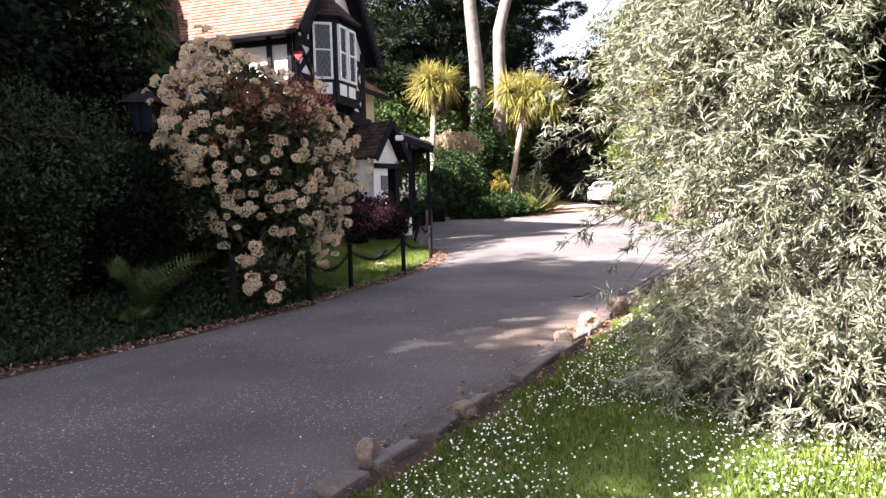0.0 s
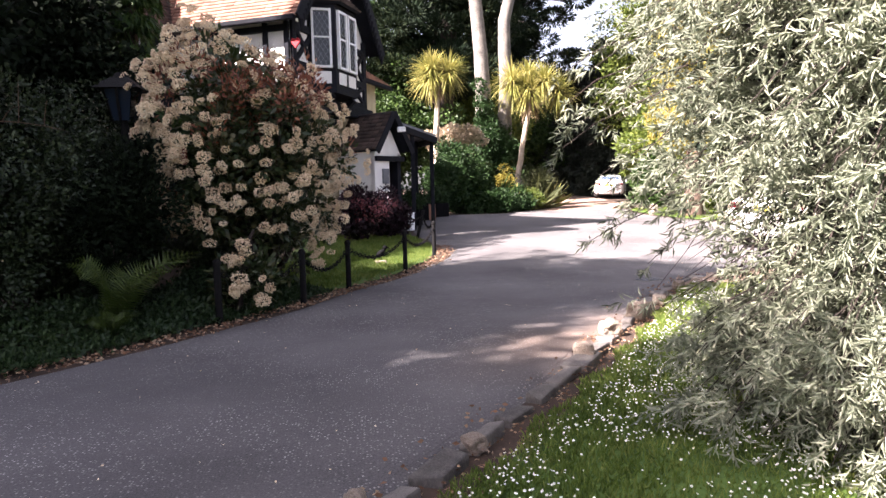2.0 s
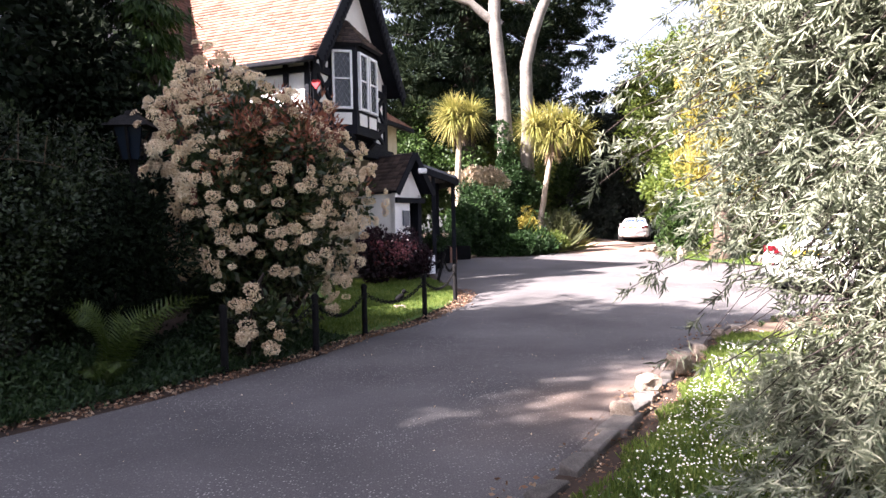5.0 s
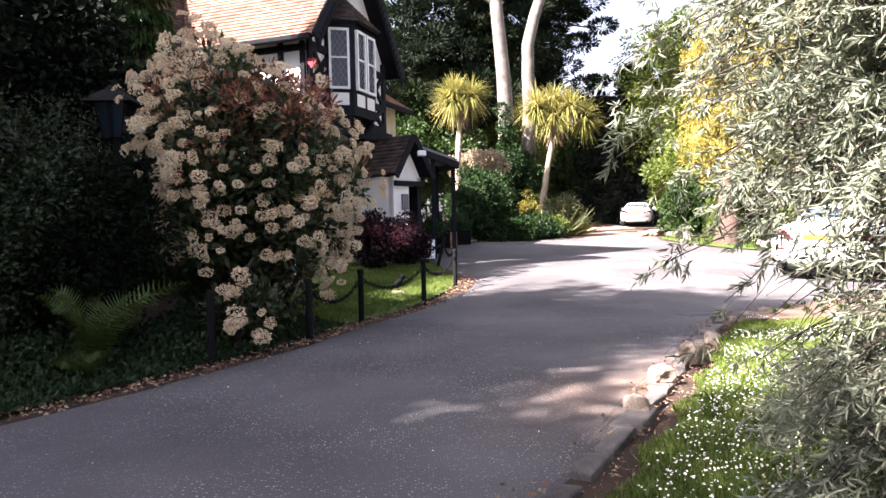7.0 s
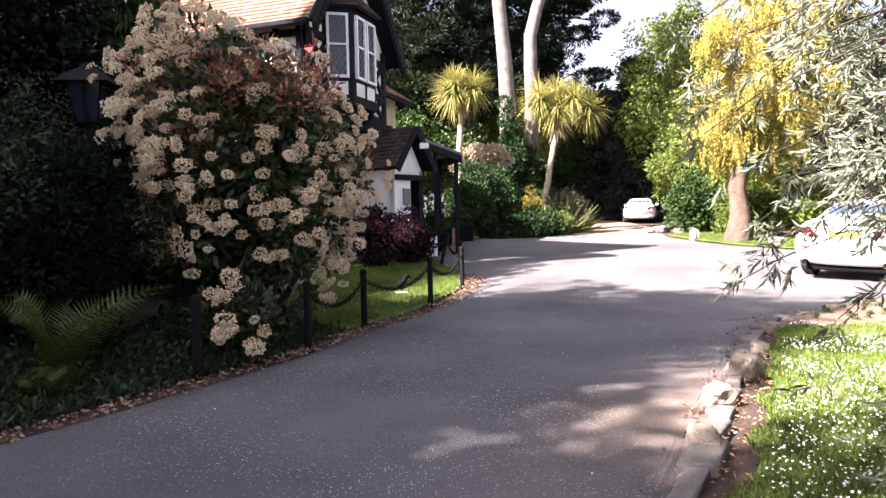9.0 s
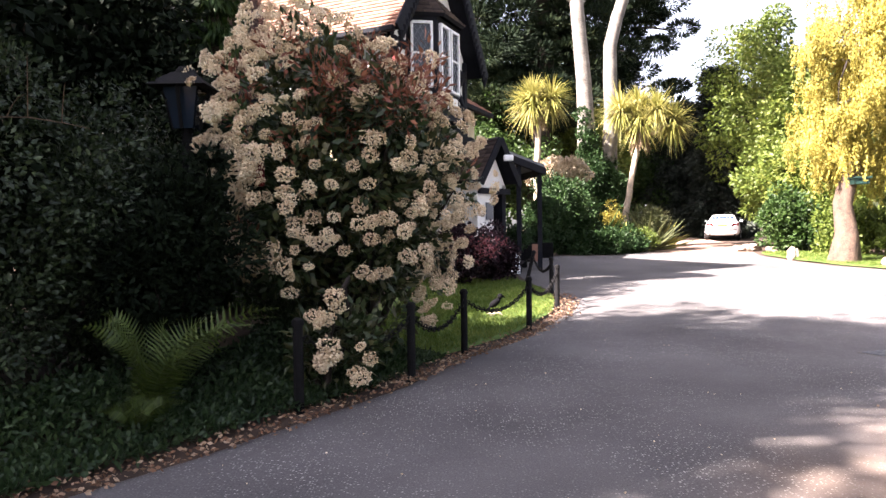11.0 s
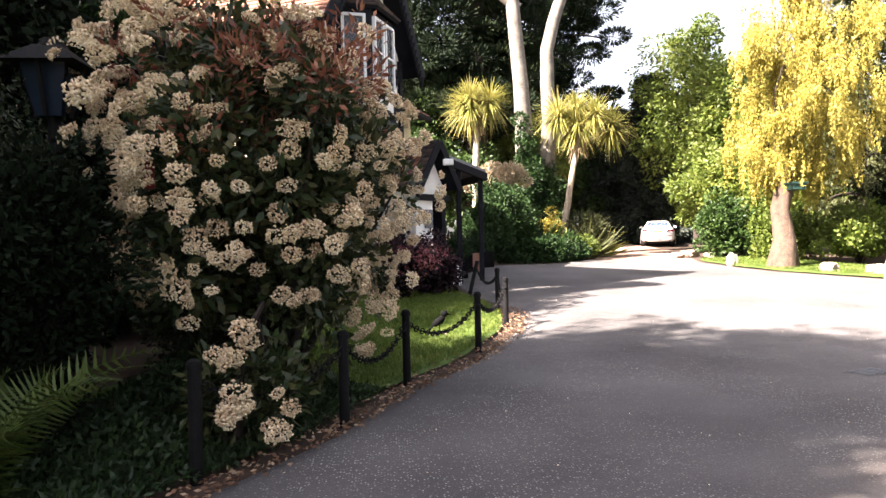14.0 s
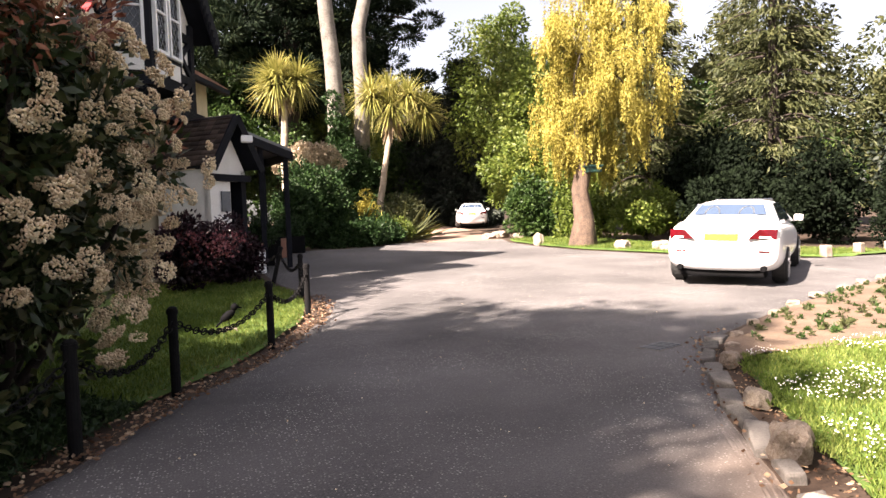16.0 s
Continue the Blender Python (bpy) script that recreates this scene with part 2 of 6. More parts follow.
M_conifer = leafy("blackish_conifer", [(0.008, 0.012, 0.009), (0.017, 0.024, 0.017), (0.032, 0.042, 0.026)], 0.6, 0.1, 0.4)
M_palm = leafy("cordyline_leaf", [(0.10, 0.12, 0.022), (0.28, 0.265, 0.075), (0.5, 0.44, 0.17)], 0.45, 0.3, 1.0)
M_fern = leafy("fern_frond", [(0.022, 0.038, 0.008), (0.05, 0.078, 0.014), (0.1, 0.13, 0.03)], 0.5, 0.25, 2.0)
M_under = leafy("ground_cover_leaf", [(0.008, 0.02, 0.007), (0.02, 0.041, 0.014), (0.05, 0.08, 0.026)], 0.5, 0.2, 1.0)
M_tan = leafy("tan_twig_bud", [(0.10, 0.06, 0.035), (0.22, 0.15, 0.09), (0.34, 0.26, 0.16)], 0.7, 0.2, 0.6)
M_purple = leafy("purple_leaf", [(0.009, 0.005, 0.008), (0.02, 0.009, 0.014), (0.05, 0.018, 0.026)], 0.4, 0.2, 1.5)
M_pink = leafy("pink_bloom", [(0.08, 0.016, 0.024), (0.2, 0.06, 0.07), (0.42, 0.2, 0.2)], 0.7, 0.3, 2.0)
M_cluster = leafy("cream_floret", [(0.34, 0.19, 0.095), (0.87, 0.7, 0.48), (0.96, 0.88, 0.71)], 0.85, 0.12, 3.0, per_thing=0.45)
M_hydr = leafy("dry_pink_bloom", [(0.26, 0.2, 0.13), (0.42, 0.34, 0.24), (0.55, 0.47, 0.36)], 0.8, 0.3, 2.0)
M_petal = surface("daisy_petal", (0.72, 0.72, 0.70), (0.85, 0.85, 0.83), 30, 0.7, 90, 0)
M_daisyeye = surface("daisy_eye", (0.6, 0.42, 0.03), (0.75, 0.55, 0.05), 30, 0.8, 90, 0)
M_deadleaf = leafy("fallen_leaf", [(0.06, 0.03, 0.02), (0.20, 0.11, 0.065), (0.5, 0.38, 0.26)], 0.9, 0.1, 4.0)
M_car = surface("white_car_paint", (0.74, 0.74, 0.75), (0.80, 0.80, 0.81), 2, 0.18, 40, 0, spec=0.5)
M_tyre = surface("tyre_rubber", (0.012, 0.012, 0.012), (0.03, 0.03, 0.03), 20, 0.85, 80, 0.2)
M_alloy = surface("alloy_rim", (0.45, 0.45, 0.46), (0.6, 0.6, 0.61), 20, 0.3, 80, 0, metal=0.9)
M_redlamp = surface("red_lens", (0.05, 0.002, 0.004), (0.11, 0.005, 0.009), 12, 0.2, 60, 0)
M_plate = surface("yellow_plate", (0.62, 0.48, 0.02), (0.75, 0.6, 0.04), 10, 0.5, 60, 0)
M_dark = surface("dark_trim", (0.003, 0.003, 0.003), (0.008, 0.008, 0.009), 10, 0.8, 60, 0.1, spec=0.04)
M_darkred = surface("dark_red_lacquer", (0.10, 0.006, 0.008), (0.19, 0.012, 0.015), 8, 0.5, 60, 0)
M_red = surface("red_enamel", (0.32, 0.01, 0.014), (0.45, 0.022, 0.03), 8, 0.4, 60, 0)


def glass(name, tint=(0.02, 0.025, 0.03), rough=0.05):
    m = bpy.data.materials.new(name)
    m.use_nodes = True
    b = m.node_tree.nodes["Principled BSDF"]
    b.inputs["Base Color"].default_value = (*tint, 1)
    b.inputs["Roughness"].default_value = rough
    b.inputs["Specular IOR Level"].default_value = 0.45
    return m


M_glass = glass("dark_window_glass")
# Paler blue tint imitates sky reflection and windscreen light in the opaque rear glass.
M_rearglass = glass("rear_car_glass", (0.05, 0.075, 0.12), 0.06)
M_carglass = glass("car_glass", (0.015, 0.022, 0.035), 0.08)

# ---- building helpers ----
rng = np.random.default_rng(7)


def mesh_np(name, verts, faces, mat):
    """A mesh from an array of vertices and one of equal-sized faces."""
    verts = np.asarray(verts, dtype=np.float32).reshape(-1, 3)
    faces = np.asarray(faces, dtype=np.int32)
    me = bpy.data.meshes.new(name)
    me.vertices.add(len(verts))
    me.vertices.foreach_set("co", verts.ravel())
    k = faces.shape[1]
    me.loops.add(faces.size)
    me.loops.foreach_set("vertex_index", faces.ravel())
    me.polygons.add(len(faces))
    me.polygons.foreach_set("loop_start", np.arange(0, faces.size, k, dtype=np.int32))
    me.polygons.foreach_set("loop_total", np.full(len(faces), k, dtype=np.int32))
    me.update(calc_edges=True)
    me.validate()
    me.materials.append(mat)
    return me


def attach(ob, parent):
    if parent is not None:
        ob.parent = parent
        ob.matrix_parent_inverse = parent.matrix_basis.inverted()
    return ob


def part(name, bm, material, parent=None, label="", smooth=False):
    """Links a bmesh, in world places, as one mesh object under a thing or a part."""
    me = bpy.data.meshes.new(name)
    bmesh.ops.recalc_face_normals(bm, faces=bm.faces)
    bm.to_mesh(me)
    bm.free()
    me.materials.append(material)
    if smooth:
        me.polygons.foreach_set("use_smooth", [True] * len(me.polygons))
    ob = attach(new(name, me), parent)
    return tagged(ob, label)


def part_np(name, verts, faces, material, parent=None, label="", smooth=False):
    me = mesh_np(name, verts, faces, material)
    if smooth:
        me.polygons.foreach_set("use_smooth", [True] * len(me.polygons))
    return tagged(attach(new(name, me), parent), label)


def thing(name, at, label, category, group=""):
    ob = new(name)
    ob.empty_display_size = 0.2
    ob.matrix_basis = at if isinstance(at, Matrix) else Matrix.Translation(at)
    return tagged(ob, label, category, group)


def box(bm, m, sx, sy, sz, bevel=0.0):
    """A box of that size, centred in x and y, standing on z = 0 of the pose m."""
    r = bmesh.ops.create_cube(bm, size=1.0, matrix=m @ Matrix.Translation((0, 0, sz / 2)) @ Matrix.Diagonal((sx, sy, sz, 1)))
    if bevel:
        es = {e for v in r["verts"] for e in v.link_edges}
        bmesh.ops.bevel(bm, geom=list(es), offset=bevel, segments=2, affect="EDGES", profile=0.5)


def boxed(m, sx, sy, sz, bevel=0.0):
    bm = bmesh.new()
    box(bm, m, sx, sy, sz, bevel)
    return bm


def beam(bm, a, b, w, d, up=(0, 0, 1), bevel=0.0):
    """A bar from a to b, w across and d along up."""
    a, b, up = Vector(a), Vector(b), Vector(up)
    ax = b - a
    z = ax.normalized()
    x = up.cross(z)
    x = x.normalized() if x.length > 1e-5 else Vector((1, 0, 0))
    y = z.cross(x)
    m = Matrix((x, y, z)).transposed().to_4x4()
    m.translation = a
    box(bm, m, w, d, ax.length, bevel)


def solid_poly(bm, pts, thick):
    """A plate from a loop of points, thickened by the vector thick."""
    t = Vector(thick)
    lo = [bm.verts.new(Vector(p)) for p in pts]
    hi = [bm.verts.new(Vector(p) + t) for p in pts]
    bm.faces.new(lo)
    bm.faces.new(hi[::-1])
    for i in range(len(pts)):
        j = (i + 1) % len(pts)
        bm.faces.new((lo[i], hi[i], hi[j], lo[j]))


def tube_np(points, radii, sides=8, wobble=0.0):
    """Vertices and quads of a tapered tube along points."""
    P = np.asarray(points, float)
    n = len(P)
    T = np.gradient(P, axis=0)
    T /= np.linalg.norm(T, axis=1)[:, None] + 1e-9
    ref = np.array([1.0, 0, 0]) if abs(T[0][0]) < 0.8 else np.array([0, 1.0, 0])
    V = []
    a = np.linspace(0, 2 * np.pi, sides, endpoint=False)
    for i in range(n):
        x = np.cross(ref, T[i])
        x /= np.linalg.norm(x) + 1e-9
        y = np.cross(T[i], x)
        r = radii[i] * (1 + wobble * np.sin(3 * a + i * 0.9) * 0.5 + wobble * rng.normal(0, 0.3, sides))
        V.append(P[i] + np.outer(np.cos(a) * r, x) + np.outer(np.sin(a) * r, y))
    V = np.concatenate(V)
    F = []
    for i in range(n - 1):
        for j in range(sides):
            k = (j + 1) % sides
            F.append((i * sides + j, i * sides + k, (i + 1) * sides + k, (i + 1) * sides + j))
    return V, np.array(F, dtype=np.int32)


def joined(pieces):
    """Several (vertices, faces) as one."""
    V, F, o = [], [], 0
    for v, f in pieces:
        V.append(v)
        F.append(np.asarray(f) + o)
        o += len(v)
    return np.concatenate(V), np.concatenate(F)


def curve_between(a, b, sag=(0, 0, 0), n=7, jitter=0.0):
    a, b, s = np.array(a, float), np.array(b, float), np.array(sag, float)
    t = np.linspace(0, 1, n)[:, None]
    p = a + (b - a) * t + s * 4 * t * (1 - t)
    if jitter:
        p[1:-1] += rng.normal(0, jitter, (n - 2, 3))
    return p


def unit(v):
    return v / (np.linalg.norm(v, axis=-1, keepdims=True) + 1e-9)


def blades(pos, along, length, width, fold=0.25, curl=0.0):
    """One folded four-cornered leaf for each place, pointing along."""
    n = len(pos)
    along = unit(along)
    side = unit(np.cross(along, rng.normal(0, 1, (n, 3))))
    nor = np.cross(side, along)
    L = (length * rng.uniform(0.7, 1.25, n))[:, None]
    W = (width * rng.uniform(0.75, 1.2, n))[:, None]
    mid = pos + along * L * 0.45
    tip = pos + along * L - nor * L * curl
    V = np.stack([pos, mid + side * W / 2 + nor * W * fold, tip, mid - side * W / 2 + nor * W * fold], axis=1).reshape(-1, 3)
    i = np.arange(n)[:, None] * 4
    F = np.concatenate([i + np.array([[0, 1, 2]]), i + np.array([[0, 2, 3]])], axis=0)
    return V, F


def in_clumps(centres, per, radius, squash=1.0, hollow=0.35):
    """per places round each centre, thinner inside, and the way outward at each."""
    n = len(centres) * per
    d = unit(rng.normal(0, 1, (n, 3)))
    r = rng.uniform(hollow, 1.0, n)[:, None] ** 0.6
    rad = np.repeat(np.broadcast_to(np.asarray(radius, float), (len(centres),)), per)[:, None]
    off = d * r * rad
    off[:, 2] *= squash
    return np.repeat(centres, per, axis=0) + off, d


def on_blob(n, centre, size, shell=0.45, low=-1.0, rough=0.22):
    """Clump centres within an uneven egg."""
    d = unit(rng.normal(0, 1, (n * 2, 3)))
    d = d[d[:, 2] > low][:n]
    k = rng.uniform(shell, 1.0, len(d)) * (1 + rng.normal(0, rough, len(d)) * 0.6)
    return np.asarray(centre) + d * k[:, None] * np.asarray(size)


def rise(x, y):
    """Height of the ground: level by the near drive, climbing gently beyond."""
    k = np.clip((np.asarray(x, float) - 3.5) / 4.0, 0, 1)
    s = np.maximum(0.0, np.asarray(y, float) - 9.5 - 2.4 * k * k * (3 - 2 * k))
    return 0.05 * np.minimum(s, 12.0) ** 2 / (np.minimum(s, 12.0) + 2) + 0.03 * np.clip(s - 12.0, 0, 40)


def gz(x, y):
    return float(rise(x, y))


# ---- ground, drive and lawns ----
LEFT_Y = [-12, 1.0, 5.3, 6.46, 8.22, 9.5, 10.84, 12.39, 13.6, 14.6, 16.0, 17.5, 21.3, 22.0, 22.3, 25.5, 32, 60]
LEFT_X = [-10.5, -5.2, -2.83, -1.93, -0.84, -0.3, 0.54, 1.2, 1.42, 1.4, 1.1, 1.0, 1.3, 2.2, 4.3, 6.4, 8.0, 11.0]
RIGHT_Y = [-12, -4, 2.81, 3.77, 5.24, 5.84, 6.6, 7.49, 8.81, 9.3, 9.61, 10.53, 11.69, 12.36, 12.9, 14.2, 14.9, 15.05, 17.8, 19.7, 21.0, 23.0, 25.0, 27.0, 32, 60]
RIGHT_X = [-9.5, -4.6, -0.32, 0.39, 1.42, 1.79, 2.29, 2.80, 3.74, 4.2, 4.64, 6.31, 8.94, 11.5, 34, 34, 14, 12.6, 10.3, 9.3, 8.9, 8.8, 9.4, 10.4, 11.2, 14.5]


def x_left(y):
    return np.interp(y, LEFT_Y, LEFT_X)


def x_right(y):
    return np.interp(y, RIGHT_Y, RIGHT_X)


def sheet(name, ys, fx0, fx1, lift, mat, label, category, cols=16, lumps=0.0, skirt=0.03):
    """A sheet of ground between two edges, row by row, with a rim let into the soil."""
    V, rows = [], []
    for y in ys:
        xs = np.linspace(fx0(y), fx1(y), cols)
        z = rise(xs, y) + lift
        if lumps:
            z = z + lumps * np.array([noise.noise((x * 0.9, y * 0.9, 3.0)) + 0.5 * noise.noise((x * 3, y * 3, 8.0)) for x in xs])
        z[0] -= skirt
        z[-1] -= skirt
        V.append(np.stack([xs, np.full(cols, y), z], axis=1))
    V = np.concatenate(V)
    F = [(i * cols + j, i * cols + j + 1, (i + 1) * cols + j + 1, (i + 1) * cols + j) for i in range(len(ys) - 1) for j in range(cols - 1)]
    ob = part_np(name, V, F, mat, smooth=True)
    return tagged(ob, label, category, kind="structure")


def ground():
    xs = np.concatenate([np.linspace(-600, -60, 10), np.linspace(-50, 60, 111), np.linspace(70, 600, 10)])
    ys = np.concatenate([np.linspace(-600, -40, 10), np.linspace(-30, 80, 111), np.linspace(90, 900, 14)])
    X, Y = np.meshgrid(xs, ys)
    V = np.stack([X, Y, rise(X, Y) - 0.03], axis=-1).reshape(-1, 3)
    n = len(xs)
    F = [(i * n + j, i * n + j + 1, (i + 1) * n + j + 1, (i + 1) * n + j) for i in range(len(ys) - 1) for j in range(n - 1)]
    tagged(part_np("ground", V, F, M_earth, smooth=True), "dark brown earth and leaf litter under the planting", "ground", kind="structure")


ground()
sheet("far_drive", np.arange(24.0, 60, 0.5), x_left, x_right, 0.0, M_gravel, "pale reddish gravel drive leading into the trees", "drive", cols=20, lumps=0.01)
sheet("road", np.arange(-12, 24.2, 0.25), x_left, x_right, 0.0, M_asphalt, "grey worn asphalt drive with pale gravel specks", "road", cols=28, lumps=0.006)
sheet("lawn_by_kerb", np.arange(-12, 8.5, 0.2), lambda y: x_right(y) + 0.36, lambda y: x_right(y) + 9.0, 0.03, M_lawn, "short green lawn dotted with daisies beside the kerb", "lawn", cols=40, lumps=0.02)
sheet("flower_bed", np.arange(8.5, 12.3, 0.15), lambda y: x_right(y) + 0.25, lambda y: 24.0, 0.05, M_bedsoil, "dry brown flower bed soil with young plants", "flower bed", cols=60, lumps=0.03)
sheet("lawn_by_house", np.arange(9.3, 16.6, 0.2), lambda y: x_left(y) - 3.0, lambda y: x_left(y) - 0.22, 0.03, M_lawn, "short bright green lawn behind the chain posts", "lawn", cols=24, lumps=0.015)
sheet("lawn_far", np.arange(15.0, 24.0, 0.25), lambda y: x_right(y) + 0.12, lambda y: x_right(y) + 2.6 + 0.5 * math.sin(y), 0.03, M_lawn, "sunlit grass verge round the yellow tree", "lawn", cols=16, lumps=0.02)


# ---- trees ----
def limbs_to(base, tips, r0, mat, parent, name="limb", sag=0.2):
    pieces = []
    for t in tips:
        p = curve_between(base, t, (rng.normal(0, sag), rng.normal(0, sag), abs(rng.normal(0, sag))), 6, 0.03)
        pieces.append(tube_np(p, np.linspace(r0, r0 * 0.2, 6), 6))
    V, F = joined(pieces)
    part_np(name, V, F, mat, parent, smooth=True)["kind"] = "stuff"


def broadleaf(at, height, spread, trunk_r, leaf_mat, bark, label, clumps=70, per=220, leaf=0.16, wide=0.09, low=0.25, droop=0.3, name="tree", category="tree", radius=0.9, lean=(0, 0)):
    """A tree with a tapered trunk, limbs and a crown of leaf clumps."""
    x, y = at
    z0 = gz(x, y)
    t = thing(name, (x, y, z0), label, category)
    top = np.array([x + lean[0], y + lean[1], z0 + height * 0.72])
    p = curve_between((x, y, z0 - 0.1), top, (0.1, 0.05, 0), 9, 0.04)
    V, F = tube_np(p, np.linspace(trunk_r, trunk_r * 0.25, 9), 10, 0.06)
    part_np("trunk", V, F, bark, t, smooth=True)
    centre = np.array([x + lean[0] * 0.7, y + lean[1] * 0.7, z0 + height * (low + 1) / 2])
    size = np.array([spread, spread, height * (1 - low) / 2])
    C = on_blob(clumps, centre, size * 0.88, 0.35, -1.0, 0.12)
    limbs_to(p[4], C[: min(14, len(C))], trunk_r * 0.4, bark, t)
    P, d = in_clumps(C, per, radius * rng.uniform(0.6, 1.2, len(C)), 0.75)
    d[:, 2] -= droop
    V, F = blades(P, d + rng.normal(0, 0.5, d.shape), leaf, wide)
    part_np("crown", V, F, leaf_mat, t)
    return t


def bush(name, centre, size, leaf_mat, label, category, clumps=40, per=150, leaf=0.08, wide=0.04, radius=0.3, up=0.2, stems=6, bark=None, shell=0.45, low=-1.0):
    cx, cy, cz = centre
    z0 = gz(cx, cy)
    t = thing(name, (cx, cy, z0), label, category)
    C = on_blob(clumps, centre, np.asarray(size) * 0.85, shell, low)
    C[:, 2] = np.maximum(C[:, 2], z0 + 0.08)
    if stems:
        limbs_to((cx, cy, z0 - 0.05), C[:stems], 0.03, bark or M_bark, t, "stem")
    P, d = in_clumps(C, per, radius * rng.uniform(0.7, 1.2, len(C)), 0.85)
    P[:, 2] = np.maximum(P[:, 2], z0 + 0.02)
    d[:, 2] += up
    V, F = blades(P, d + rng.normal(0, 0.5, d.shape), leaf, wide)
    part_np("foliage", V, F, leaf_mat, t)
    return t


def conifer(at, height, spread, trunk_r, leaf_mat, bark, label, whorls=16, per=900, leaf=0.22, wide=0.05, low=0.1, name="conifer", droop=0.5, taper=0.8):
    """A conifer: whorls of boughs, each hung with short sprays."""
    x, y = at
    z0 = gz(x, y)
    t = thing(name, (x, y, z0), label, "tree")
    p = curve_between((x, y, z0 - 0.1), (x, y, z0 + height), (0.05, 0.05, 0), 9, 0.03)
    V, F = tube_np(p, np.linspace(trunk_r, 0.03, 9), 10, 0.06)
    part_np("trunk", V, F, bark, t, smooth=True)
    pieces, P, D = [], [], []
    for i in range(whorls):
        f = i / (whorls - 1)
        z = z0 + height * (low + (0.97 - low) * f)
        reach = spread * (1 - taper * f) * rng.uniform(0.8, 1.15)
        nb = 7
        a0 = rng.uniform(0, 6.3)
        for k in range(nb):
            a = a0 + k * 2 * np.pi / nb + rng.normal(0, 0.15)
            r = reach * rng.uniform(0.7, 1.1)
            tip = np.array([x + r * np.cos(a), y + r * np.sin(a), z - droop * r * 0.35])
            q = curve_between((x, y, z), tip, (0, 0, 0.12 * r), 6)
            pieces.append(tube_np(q, np.linspace(trunk_r * 0.2, 0.01, 6), 5))
            m = per // nb
            s = rng.uniform(0.25, 1.05, m)[:, None]
            base = q[0] + (q[-1] - q[0]) * s
            base = base + rng.normal(0, 1, (m, 3)) * np.array([0.16, 0.16, 0.12]) * (0.4 + reach * 0.35)
            P.append(base)
            D.append(unit(q[-1] - q[0]) + rng.normal(0, 0.55, (m, 3)) + np.array([0, 0, -droop]))
    V, F = joined(pieces)
    part_np("bough", V, F, bark, t, smooth=True)["kind"] = "stuff"
    V, F = blades(np.concatenate(P), np.concatenate(D), leaf, wide)
    part_np("crown", V, F, leaf_mat, t)
    return t


# ---- dark evergreen thicket beside the drive ----
def thicket():
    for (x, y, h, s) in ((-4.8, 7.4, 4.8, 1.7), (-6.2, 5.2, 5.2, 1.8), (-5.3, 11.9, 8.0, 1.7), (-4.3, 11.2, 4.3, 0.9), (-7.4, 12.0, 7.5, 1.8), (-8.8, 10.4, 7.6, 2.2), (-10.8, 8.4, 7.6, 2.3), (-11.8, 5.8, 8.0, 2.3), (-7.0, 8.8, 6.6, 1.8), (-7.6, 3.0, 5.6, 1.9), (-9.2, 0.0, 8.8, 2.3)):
        broadleaf((x, y), h, s, 0.14, M_yew_shade, M_bark_dark, "dark dense evergreen tree in the shade beside the drive", 150, 170, 0.13, 0.08, 0.0, 0.2, "evergreen_tree", "tree", 0.5)
    # Out-of-view trees, placed and sized to shape shade and sun gaps on the drive.
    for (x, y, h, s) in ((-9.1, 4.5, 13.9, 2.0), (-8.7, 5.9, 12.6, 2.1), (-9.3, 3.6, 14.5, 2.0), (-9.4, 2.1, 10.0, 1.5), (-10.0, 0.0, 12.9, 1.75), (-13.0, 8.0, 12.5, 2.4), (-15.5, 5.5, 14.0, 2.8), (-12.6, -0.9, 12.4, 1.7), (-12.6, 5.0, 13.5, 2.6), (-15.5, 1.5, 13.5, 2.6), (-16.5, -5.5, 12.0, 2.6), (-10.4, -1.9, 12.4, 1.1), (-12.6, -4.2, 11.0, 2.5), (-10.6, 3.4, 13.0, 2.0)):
        broadleaf((x, y), h, s, 0.26, M_yew_shade, M_bark_dark, "unseen tall evergreen tree added to shade the drive", 230, 110, 0.2, 0.12, 0.12, 0.2, "tall_evergreen_tree", "tree", 0.66)
    for (x, y, z, s) in ((-3.55, 7.15, 1.3, 1.0), (-4.45, 6.0, 1.3, 1.05), (-5.4, 4.7, 1.3, 1.1), (-6.4, 3.2, 1.3, 1.2), (-7.4, 1.5, 1.3, 1.2), (-3.35, 8.6, 1.2, 0.75), (-3.7, 9.2, 1.1, 0.85), (-4.4, 10.4, 0.8, 0.8), (-2.3, 11.0, 0.75, 0.8)):
        bush("evergreen_shrub", (x, y, z), (s, s, z + 0.15), M_smallleaf, "dark small-leaved evergreen shrub at the edge of the drive", "shrub", 120, 200, 0.05, 0.028, 0.33, 0.1, 5, M_bark_dark)
    conifer((-4.15, 13.2), 9.0, 0.7, 0.16, M_midgreen, M_bark_dark, "slim conifer with hanging green sprays beside the house", 18, 1100, 0.2, 0.05, 0.05, droop=1.2, taper=0.5)


thicket()


